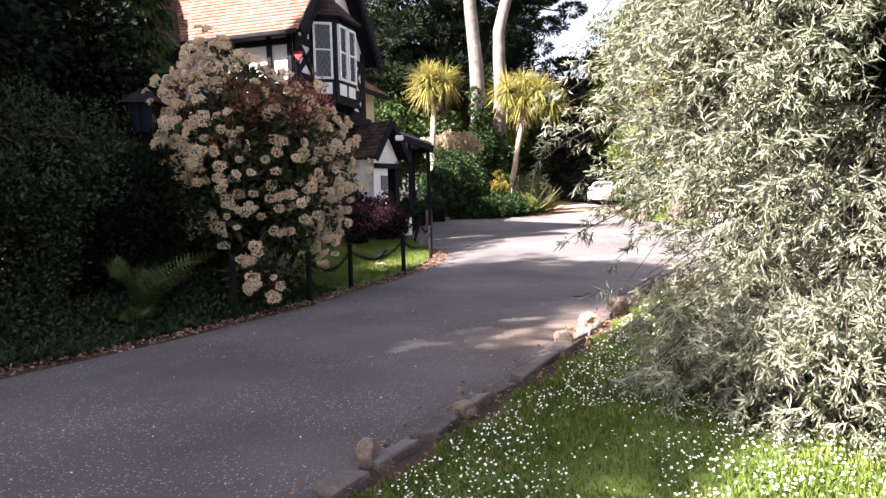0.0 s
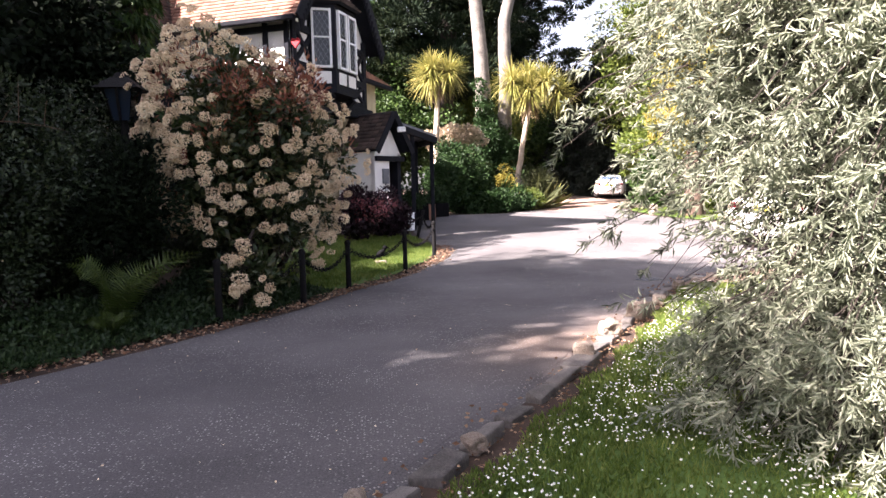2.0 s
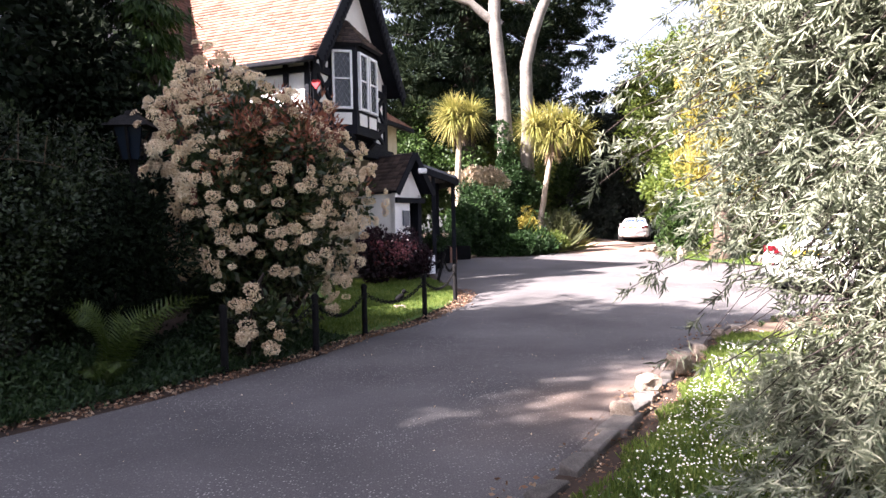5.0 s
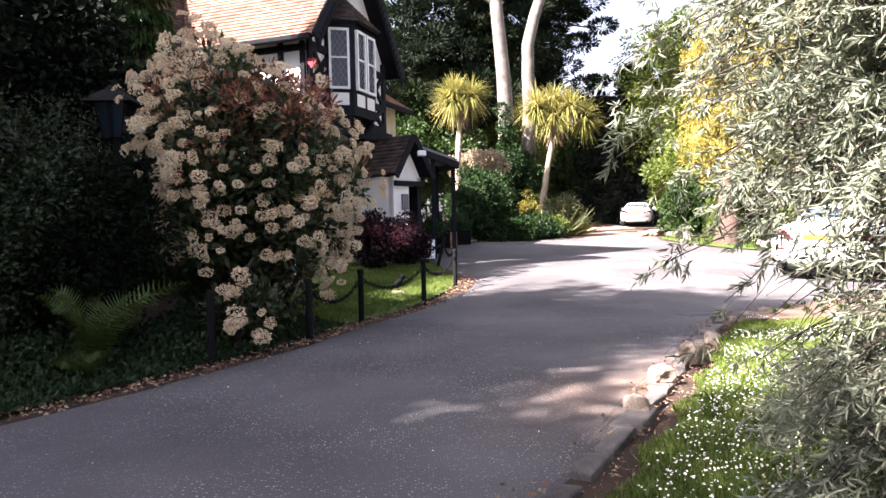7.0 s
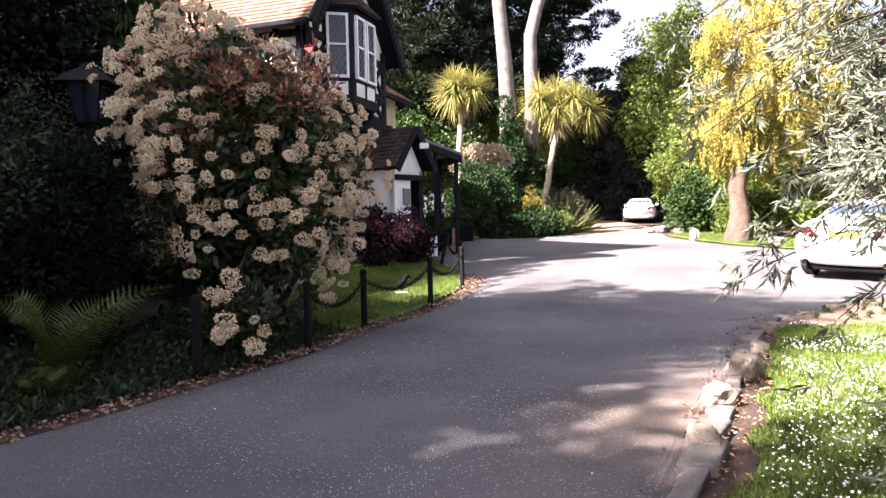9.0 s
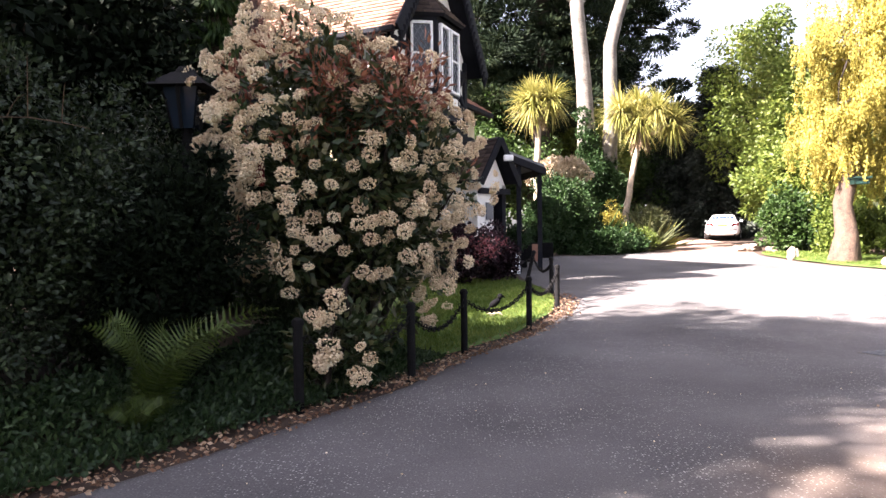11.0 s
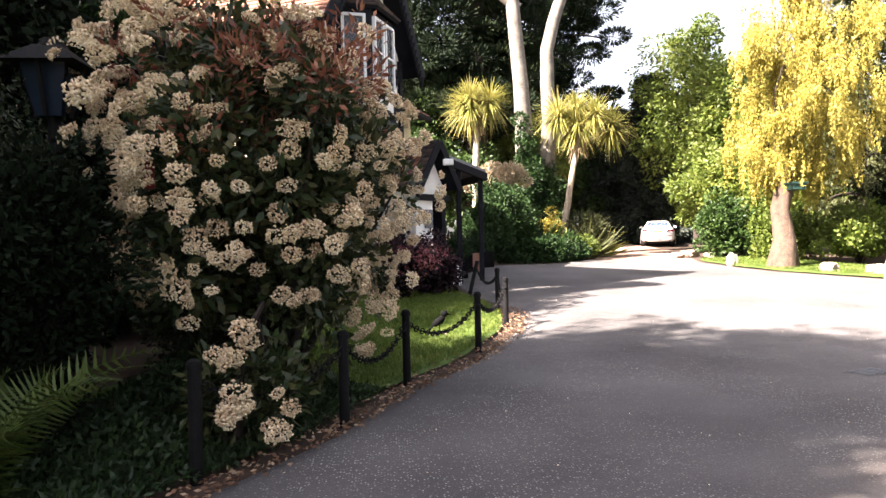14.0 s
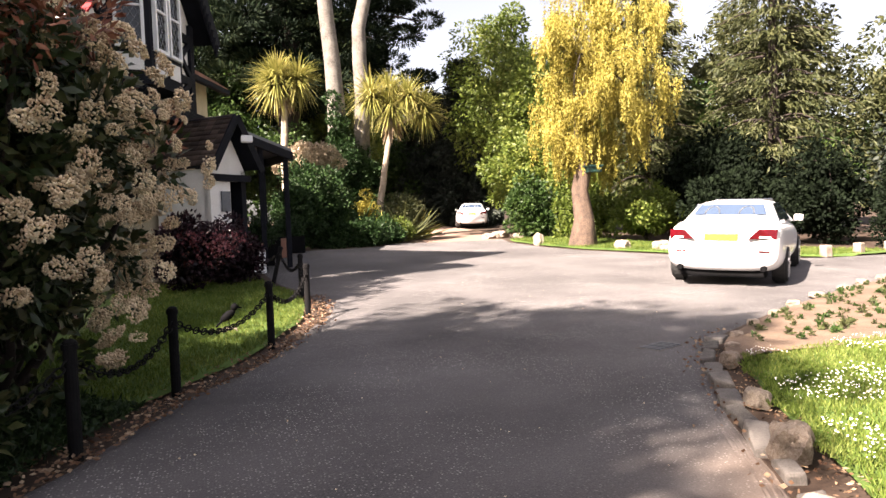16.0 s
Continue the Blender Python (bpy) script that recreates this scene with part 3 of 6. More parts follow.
def bare_twigs():
    """Dead arching twigs that stand out of the thicket."""
    for k in range(9):
        a = np.array([-3.3 - 0.42 * k + rng.normal(0, 0.1), 6.95 - 0.62 * k, rng.uniform(0.8, 1.9)])
        b = a + np.array([rng.uniform(0.5, 0.9), -rng.uniform(0.2, 0.5), rng.uniform(-0.5, 0.1)])
        q = curve_between(a - np.array([0.7, 0.0, 0.2]), b, (0, 0, 0.2), 9, 0.02)
        pieces = [tube_np(q, np.linspace(0.008, 0.002, 9), 5)]
        for i in (3, 5, 6, 7):
            e = q[i] + np.array([rng.normal(0.1, 0.12), -0.1, rng.normal(0, 0.18)])
            pieces.append(tube_np(curve_between(q[i], e, (0, 0, 0.03), 4), np.linspace(0.004, 0.0015, 4), 4))
        V, F = joined(pieces)
        tagged(part_np("bare_twig", V, F, M_bark, smooth=True), "thin pale dead twig arching out of the evergreen shrubs", "twig", "bare twigs")


bare_twigs()


# ---- flowering viburnum ----
VIB_C, VIB_S = np.array([-1.42, 9.25, 1.82]), np.array([1.13, 1.35, 1.72])


def under_top(p):
    """Whether a place lies below the shrub's sloping top."""
    return p[..., 2] < 3.42 - 0.72 * np.maximum(0, p[..., 0] + 1.95)


def boxy(v):
    """How far the shrub swells beyond an egg towards its broad upper shoulder."""
    v = np.asarray(v)
    k = 1 / (np.abs(v) ** 2.7).sum(axis=-1) ** (1 / 2.7)
    return np.where((v[..., 2] > 0) & (v[..., 0] < 0.3), k, 1.0)


def viburnum():
    t = thing("viburnum_shrub", (VIB_C[0], VIB_C[1], gz(*VIB_C[:2])), "tall viburnum shrub covered in fading cream flower heads", "shrub")
    C = on_blob(260, VIB_C, VIB_S * 0.86, 0.45, -1.0, 0.2)
    d = (C - VIB_C) / VIB_S
    C = VIB_C + d * VIB_S * boxy(unit(d))[:, None]
    C = C[under_top(C + np.array([0, 0, 0.25]))]
    limbs_to((VIB_C[0], VIB_C[1], 0), C[:30], 0.045, M_bark_dark, t, "stem", 0.1)
    P, d = in_clumps(C, 90, 0.26)
    d[:, 2] += 0.1
    V, F = blades(P, d + rng.normal(0, 0.5, d.shape), 0.10, 0.05, 0.2)
    part_np("foliage", V, F, M_vib, t)
    red_c = np.array([-0.95, 8.34, 2.42]) + rng.normal(0, 1, (60, 3)) * np.array([0.4, 0.28, 0.24])
    red_c = red_c[under_top(red_c - np.array([0, 0, 0.16]))][:32]
    red_c[:, 0] = np.minimum(red_c[:, 0], -0.62)
    rd = unit(rng.normal(0, 1, (90, 3)) + np.array([0.0, -0.7, 0.35]))
    more = VIB_C + rd * VIB_S * rng.uniform(0.9, 1.02, (90, 1))
    red_c = np.concatenate([red_c, more[under_top(more)][:12]])
    P, d = in_clumps(red_c, 46, 0.17)
    d[:, 2] += 0.6
    V, F = blades(P, d + rng.normal(0, 0.4, d.shape), 0.082, 0.026, 0.2)
    part_np("young_foliage", V, F, M_redleaf, t, "reddish young leaves")
    heads = []
    eight = np.array([(1, 0, 0), (-1, 0, 0), (0, 1, 0), (0, -1, 0), (0, 0, 1), (0, 0, -1)], float)
    facets = np.array([(0, 2, 4), (2, 1, 4), (1, 3, 4), (3, 0, 4), (2, 0, 5), (1, 2, 5), (3, 1, 5), (0, 3, 5)])
    for k in range(5):
        # a domed head of many small floret tufts
        n = 95
        j = np.arange(n) + 0.5
        up = 1 - 1.4 * j / n
        ring = np.sqrt(np.maximum(0, 1 - up * up))
        turn = j * 2.39996 + k
        dome = np.stack([ring * np.cos(turn), ring * np.sin(turn), up], axis=1) + rng.normal(0, 0.07, (n, 3))
        lumps = np.array([noise.noise(Vector(c * 2.4) + Vector((k, 2, 5))) for c in dome])[:, None]
        dome *= np.array([0.07 * (1 + 0.25 * (k % 2)), 0.066, 0.05]) * (1 + 0.42 * lumps)
        size = rng.uniform(0.008, 0.0145, (n, 1, 1))
        V = dome[:, None, :] + (eight[None] + rng.normal(0, 0.25, (n, 6, 3))) * size
        F = (np.arange(n) * 6)[:, None, None] + facets[None]
        heads.append(mesh_np("flower_head", V.reshape(-1, 3), F.reshape(-1, 3), M_cluster))
    a = unit(rng.normal(0, 1, (4200, 3)))
    a = a[(a[:, 1] < 0.2) | ((a[:, 0] > 0.6) & (a[:, 1] < 0.6))]
    placed, sprays = [], []
    for v in a:
        if v[2] < -0.25 and v[0] < 0.1 and rng.random() < 0.7:
            continue
        c = VIB_C + v * VIB_S * boxy(v) * (0.98 + 0.2 * noise.noise(Vector(v * 2.1)) + rng.normal(0, 0.05))
        if c[2] < (0.85 if c[0] < -0.75 else 0.4) or not under_top(c) or any(np.linalg.norm(c - q) < 0.235 for q in sprays):
            continue
        sprays.append(c)
        for j in range(int(rng.integers(1, 6))):
            p = c + rng.normal(0, 0.085, 3) * np.array([1.2, 0.6, 0.9])
            if all(np.linalg.norm(p - q) > 0.1 for q in placed):
                placed.append(p)
        if len(placed) > 440:
            break
    for k in range(11):
        placed.append(np.array([-1.33, 7.62, 0.34]) + rng.normal(0, 1, 3) * np.array([0.15, 0.06, 0.08]))
    for k in range(5):
        placed.append(np.array([-1.38, 7.72, 0.66]) + rng.normal(0, 1, 3) * np.array([0.06, 0.05, 0.1]))
    placed.sort(key=lambda p: p[1] - 0.4 * p[0])
    rest = []
    for i, p in enumerate(placed):
        d = Vector(unit(p - VIB_C)) + Vector((0, -0.1, 0.3)) + Vector(rng.normal(0, 0.45, 3))
        s = rng.uniform(0.7, 1.05) * (0.75 if rng.random() < 0.25 else 1.0)
        if i >= 295:
            me = heads[i % 5]
            co = np.empty(len(me.vertices) * 3)
            me.vertices.foreach_get("co", co)
            R = np.array(d.to_track_quat("Z", "Y").to_matrix())
            fa = np.empty(len(me.loops), dtype=np.int32)
            me.loops.foreach_get("vertex_index", fa)
            rest.append((co.reshape(-1, 3) * s @ R.T + p, fa.reshape(-1, 3)))
            continue
        ob = new("flower_head", heads[i % 5])
        ob.matrix_basis = Matrix.Translation(Vector(p)) @ d.to_track_quat("Z", "Y").to_matrix().to_4x4() @ Matrix.Diagonal((s, s * rng.uniform(0.8, 1.1), s, 1))
        attach(ob, t)
    if rest:
        V, F = joined(rest)
        part_np("flower_head", V, F, M_cluster, t)["kind"] = "stuff"


viburnum()


def red_lantern():
    x, y, z = -1.98, 8.18, 1.62
    t = thing("hanging_lantern", (x, y, z), "small red lantern hanging half hidden in the flowering shrub", "lantern")
    bm = bmesh.new()
    for (z0, z1, r0, r1) in ((0.0, 0.02, 0.03, 0.036), (0.02, 0.15, 0.034, 0.034), (0.15, 0.19, 0.04, 0.012)):
        bmesh.ops.create_cone(bm, cap_ends=True, segments=14, radius1=r0, radius2=r1, depth=z1 - z0, matrix=Matrix.Translation((x, y, z + (z0 + z1) / 2)))
    part("body", bm, M_darkred, t)
    V, F = tube_np(curve_between((x, y, z + 0.18), (x + 0.12, y + 0.3, z + 0.5), (0, 0, 0.04), 6), np.full(6, 0.004), 5)
    part_np("wire", V, F, M_iron, t)


red_lantern()


# ---- silver-leaved weeping tree ----
def silver_tree():
    x, y = 3.3, 4.0
    t = thing("silver_pear_tree", (x, y, 0), "weeping silver-leaved tree with narrow grey-green leaves", "tree")
    p = curve_between((x, y, -0.1), (x + 0.1, y, 3.3), (0.1, 0, 0), 8, 0.03)
    V, F = tube_np(p, np.linspace(0.14, 0.06, 8), 10, 0.08)
    part_np("trunk", V, F, M_bark, t, smooth=True)
    # how far the twigs hang out at each height: all round, and on the side over the drive
    zs = [0.0, 0.3, 0.5, 0.8, 1.15, 1.6, 2.1, 2.8, 3.5, 4.3]
    all_round = [1.75, 1.75, 1.55, 1.5, 1.65, 1.75, 1.75, 1.6, 1.2, 0.2]
    over_drive = [1.5, 1.35, 0.9, 1.15, 1.6, 1.75, 1.72, 1.5, 1.1, 0.2]
    sprigs = [(1.40, 4.75, 0.92), (1.20, 4.63, 1.5), (1.37, 5.1, 1.83), (1.72, 4.6, 0.78), (1.32, 4.85, 1.65), (1.45, 4.45, 1.32), (1.55, 5.2, 1.55), (1.62, 4.85, 1.05), (1.3, 4.95, 2.0), (1.5, 5.3, 2.15), (1.45, 4.7, 1.75), (1.6, 5.45, 1.8), (1.35, 4.5, 1.95), (1.75, 5.55, 1.35), (1.6, 5.1, 2.4), (1.85, 5.5, 0.95), (2.0, 5.65, 1.15)]
    twigs, P, D = [], [], []

    def shoot(c, axis, m, L):
        f = np.linspace(0, 1, m)[:, None]
        P.append(c + axis * (f * L) + np.array([0, 0, -0.25]) * (f * L) ** 2 * 4)
        D.append(axis * (0.3 + 0.6 * f) + rng.normal(0, 0.42, (m, 3)) + np.array([0, 0, -0.22]))

    for i in range(3300):
        a = rng.uniform(0, 2 * np.pi)
        zt = rng.uniform(0.95, 4.1) if rng.random() < 0.74 else rng.uniform(0.06, 0.5) if rng.random() < 0.62 else rng.uniform(0.5, 1.1)
        side = max(0.0, math.cos(a - 2.6)) ** 0.7
        near = max(0.0, math.cos(a - 4.0))
        wide = np.interp(zt, zs, all_round) * (1 - side) + np.interp(zt, zs, over_drive) * side
        r = wide * (1 - 0.55 * rng.random() ** 1.6) * (1 + 0.2 * max(0.0, noise.noise((math.cos(a) * 2.5, math.sin(a) * 2.5, zt * 1.7))))
        gap = noise.noise((math.cos(a) * 1.8, math.sin(a) * 1.8, zt * 1.6))
        if (gap > 0.34 and zt < 1.9) or (0.5 < zt < 1.1 and gap > 0.0 and near < 0.9):
            continue
        root = np.array([x + 0.1, y, min(3.2, zt + 0.5 + 0.5 * rng.random())]) if zt > 0.5 else np.array([x, y, 0.35])
        tip = np.array([x + r * np.cos(a), y + r * np.sin(a), zt])
        q = curve_between(root, tip, (0, 0, 0.18 + 0.2 * rng.random()), 8, 0.025)
        if i % 2 == 0 or zt < 1.2:
            twigs.append(tube_np(q, np.linspace(0.009, 0.002, 8), 4))
        out = np.array([np.cos(a) * 0.75, np.sin(a) * 0.75, -0.22])
        for k in range(10):
            s = rng.uniform(0.55, 1.0) if k else 1.0
            i0 = min(6, int(s * 7))
            c = q[i0] + (q[i0 + 1] - q[i0]) * (s * 7 - i0) + rng.normal(0, 0.05, 3)
            c[2] = max(c[2], 0.1)
            shoot(c, unit(out + rng.normal(0, 0.5, 3)), 17, rng.uniform(0.08, 0.2))
    # bare dark twigs under the crown
    for i in range(420):
        a, r0, r1 = rng.uniform(0, 2 * np.pi), rng.uniform(0.2, 0.9), rng.uniform(0.9, 1.45)
        q = curve_between((x + r0 * np.cos(a), y + r0 * np.sin(a), rng.uniform(0.9, 1.7)), (x + r1 * np.cos(a + rng.normal(0, 0.25)), y + r1 * np.sin(a + rng.normal(0, 0.25)), rng.uniform(0.3, 1.05)), (0, 0, 0.08), 7, 0.035)
        twigs.append(tube_np(q, np.linspace(0.007, 0.002, 7), 4))
    # low boughs that sweep the lawn
    for i in range(420):
        a = rng.normal(4.1, 0.45)
        zt = rng.uniform(0.1, 0.65)
        r = rng.uniform(1.15, 1.82)
        q = curve_between((x, y, 0.9), (x + r * np.cos(a), y + r * np.sin(a), zt), (0, 0, 0.2), 8, 0.025)
        twigs.append(tube_np(q, np.linspace(0.008, 0.002, 8), 4))
        for k in range(9):
            i0 = int(rng.integers(4, 8))
            shoot(q[i0] + rng.normal(0, 0.05, 3), unit(np.array([np.cos(a) * 0.75, np.sin(a) * 0.75, -0.1]) + rng.normal(0, 0.5, 3)), 16, rng.uniform(0.08, 0.2))
    for (tx, ty, tz) in sprigs:
        root = np.array([x - 0.75, y + 0.35, tz + 0.35])
        q = curve_between(root, (tx, ty, tz), (0, 0, 0.15), 8, 0.02)
        twigs.append(tube_np(q, np.linspace(0.007, 0.002, 8), 4))
        for k in range(8):
            i0 = int(rng.integers(4, 8))
            shoot(q[i0] + rng.normal(0, 0.025, 3), unit(np.array([-0.5, 0.15, -0.25]) + rng.normal(0, 0.45, 3)), 11, rng.uniform(0.04, 0.1))
    V, F = joined(twigs)
    part_np("twig", V, F, M_bark_dark, t, smooth=True)["kind"] = "stuff"
    V, F = blades(np.concatenate(P), np.concatenate(D), 0.066, 0.0064, 0.3, 0.25)
    V[:, 2] = np.maximum(V[:, 2], 0.02)
    part_np("crown", V, F, M_pear, t)


silver_tree()


# ---- cordylines ----
def cordyline(at, trunk_top, lean, crown_r, heads, label):
    x, y = at
    z0 = gz(x, y)
    t = thing("cabbage_palm", (x, y, z0), label, "palm tree")
    topc = np.array([x + lean[0], y + lean[1], trunk_top])
    p = curve_between((x, y, z0 - 0.1), topc, (-0.12, 0, 0), 9, 0.02)
    V, F = tube_np(p, np.linspace(0.125, 0.085, 9), 9, 0.12)
    part_np("trunk", V, F, M_palmtrunk, t, smooth=True)
    for (ox, oy, oz, r) in heads:
        r *= 1.12
        c = topc + np.array([ox * 1.15, oy, oz])
        V, F = tube_np(curve_between(topc, c, (0, 0, 0), 4), [0.1, 0.09, 0.08, 0.06], 7)
        part_np("branch", V, F, M_palmtrunk, t, smooth=True)
        n = 480
        d = unit(rng.normal(0, 1, (n, 3)) * np.array([1, 1, 0.72]) + np.array([0, 0, 0.05]))
        L = (r * (rng.uniform(0.45, 1.05, n) + 0.12 * (d[:, 2] > 0.5)))[:, None]
        side = unit(np.cross(d, np.array([0, 0, 1.0]) + rng.normal(0, 0.05, (n, 3))))
        w = 0.026
        sag = np.array([0, 0, -1.0]) * L * rng.uniform(0.05, 0.34, (n, 1))
        b = c + d * 0.08
        m1 = c + d * L * 0.55
        e = c + d * L + sag
        V = np.stack([b - side * w * 0.5, b + side * w * 0.5, m1 + side * w * 0.7, m1 - side * w * 0.7, e], axis=1).reshape(-1, 3)
        i = np.arange(n)[:, None] * 5
        F = np.concatenate([i + np.array([[0, 1, 2]]), i + np.array([[0, 2, 3]]), i + np.array([[3, 2, 4]])], axis=0)
        part_np("leaf_head", V, F, M_palm, t)
    # dry leaves hanging under the crown
    n = 150
    a = rng.uniform(0, 2 * np.pi, n)
    P = topc + np.stack([0.14 * np.cos(a), 0.14 * np.sin(a), rng.uniform(-0.1, 0.75, n)], axis=1)
    V, F = blades(P, np.stack([0.35 * np.cos(a), 0.35 * np.sin(a), np.full(n, -1.0)], axis=1) + rng.normal(0, 0.15, (n, 3)), 0.42 * crown_r, 0.035, 0.2)
    part_np("dry_skirt", V, F, M_tan, t, "dry brown hanging leaves")


cordyline((5.5, 26.0), 4.4, (0.55, 0, 0), 1.4, [(0, 0, 0.6, 1.1), (-0.55, 0.1, 0.95, 1.0), (0.5, -0.1, 0.95, 1.0), (0.0, 0.2, 1.2, 0.85), (0.95, 0.0, 0.5, 0.95)], "tall cabbage palm with pale leaning trunk and yellow-green tufts")
cordyline((2.45, 24.2), 4.8, (-0.1, 0, 0), 1.0, [(-0.2, 0, 0.45, 1.0), (0.35, 0, 0.62, 0.9), (-0.15, 0, 0.75, 0.8)], "slender cabbage palm with one round yellow-green tuft")


# ---- big trees beyond the house ----
def pale_trunks():
    x, y = 4.95, 27.5
    z0 = gz(x, y)
    t = thing("pale_trunk_tree", (x, y, z0), "old tree with two tall smooth pale grey trunks", "tree")
    V, F = tube_np(curve_between((x - 0.15, y, z0 - 0.1), (x - 0.75, y, 13.0), (-0.15, 0, 0), 9, 0.04), np.linspace(0.37, 0.2, 9), 12, 0.06)
    part_np("trunk", V, F, M_bark_pale, t, smooth=True)
    q = np.concatenate([curve_between((x + 0.3, y, z0 - 0.1), (x + 0.45, y, 8.0), (0.05, 0, 0), 7, 0.02), curve_between((x + 0.45, y, 8.0), (x + 1.8, y, 11.5), (-0.1, 0, 0.2), 5)[1:]])
    V, F = tube_np(q, np.linspace(0.33, 0.18, len(q)), 12, 0.05)
    part_np("trunk", V, F, M_bark_pale, t, smooth=True)
    V, F = tube_np(curve_between((x - 0.55, y, 9.5), (x - 4.5, y, 11.2), (0, 0, 0.3), 7, 0.05), np.linspace(0.2, 0.07, 7), 8, 0.08)
    part_np("limb", V, F, M_bark_pale, t, smooth=True)
    C = on_blob(34, (x, y + 0.5, 15.5), (3.4, 2.6, 1.8), 0.3)
    P, d = in_clumps(C, 160, 0.9, 0.6)
    V, F = blades(P, d, 0.25, 0.09)
    part_np("crown", V, F, M_pine, t)


pale_trunks()


def pine(at, height, crown_low, spread, trunk_r, label, clumps=150, per=520):
    x, y = at
    z0 = gz(x, y)
    t = thing("pine_tree", (x, y, z0), label, "tree")
    p = curve_between((x, y, z0 - 0.1), (x + 0.3, y, z0 + height), (0.2, 0, 0), 9, 0.05)
    V, F = tube_np(p, np.linspace(trunk_r, trunk_r * 0.4, 9), 12, 0.1)
    part_np("trunk", V, F, M_bark_dark, t, smooth=True)
    n = clumps
    a = rng.uniform(0, 2 * np.pi, n)
    r = spread * rng.uniform(0.25, 1, n)
    z = z0 + rng.uniform(crown_low, height, n)
    C = np.stack([x + r * np.cos(a), y + r * np.sin(a) * 0.7, z], axis=1)
    pieces = []
    for c in C[::3]:
        root = np.array([x, y, c[2] - rng.uniform(0.2, 1.0)])
        pieces.append(tube_np(curve_between(root, c, (0, 0, 0.3), 6, 0.06), np.linspace(0.1, 0.02, 6), 5))
    V, F = joined(pieces)
    part_np("limb", V, F, M_bark_dark, t, smooth=True)["kind"] = "stuff"
    P, d = in_clumps(C, per, rng.uniform(0.6, 1.2, n), 0.42)
    d[:, 2] += 0.3
    V, F = blades(P, d, 0.27, 0.075)
    part_np("crown", V, F, M_pine, t)


pine((3.3, 33.0), 16.0, 5.0, 3.4, 0.55, "tall dark pine with spreading ragged boughs")
pine((8.0, 40.0), 15.0, 6.0, 4.5, 0.4, "dark pine with flat layered boughs against the sky", 130)

# golden tree, green trees and the dark conifers round the open ground
def golden_tree():
    x, y = 9.75, 20.4
    z0 = gz(x, y)
    t = thing("golden_cypress", (x, y, z0), "golden weeping cypress with bright yellow hanging sprays", "tree")
    p = curve_between((x, y, z0 - 0.1), (x + 0.9, y, z0 + 7.5), (-0.15, 0, 0), 10, 0.04)
    V, F = tube_np(p, np.concatenate([[0.36, 0.27], np.linspace(0.24, 0.05, 8)]), 14, 0.3)
    part_np("trunk", V, F, M_bark_red, t, smooth=True)
    C = []
    for f in np.linspace(0, 1, 15):
        z = z0 + 2.75 + 5.35 * f
        R = 1.65 * (1 - 0.55 * f) * min(1.0, 0.6 + 2.2 * f)
        n = max(8, int(27 * (1 - 0.55 * f)))
        a = rng.uniform(0, 2 * np.pi, n)
        r = R * rng.uniform(0.25, 1.12, n)
        C.append(np.stack([x + 0.5 + r * np.cos(a), y + r * np.sin(a), z + rng.normal(0, 0.25, n)], axis=1))
    for (ax, ay, az) in ((2.1, -0.3, 6.4), (2.5, 0.2, 6.7), (-0.9, -0.4, 5.6), (0.2, -1.4, 4.6), (1.9, -0.8, 4.4)):
        C.append(np.array([x + ax, y + ay, z0 + az]) + rng.normal(0, 0.28, (6, 3)))
    C = np.concatenate(C)
    C = C[np.array([noise.noise(Vector(c) * 1.25) for c in C]) < 0.14]
    limbs_to(p[6], C[::14], 0.04, M_bark_dark, t)
    # strands that hang from each clump, set with short sprays
    S = np.repeat(C, 7, axis=0) + rng.normal(0, 1, (len(C) * 7, 3)) * np.array([0.15, 0.15, 0.1])
    m = 70
    P = np.repeat(S, m, axis=0)
    k = rng.uniform(0, 1, (len(P), 1))
    fall = np.repeat(rng.uniform(0.35, 0.95, (len(S), 1)), m, axis=0)
    P = P + rng.normal(0, 1, P.shape) * np.array([0.05, 0.05, 0.04]) * (1.3 - k) + np.array([0, 0, -1.0]) * k * fall
    D = rng.normal(0, 0.45, P.shape) + np.array([0, 0, -1.0])
    V, F = blades(P, D, 0.085, 0.03)
    part_np("crown", V, F, M_gold, t)


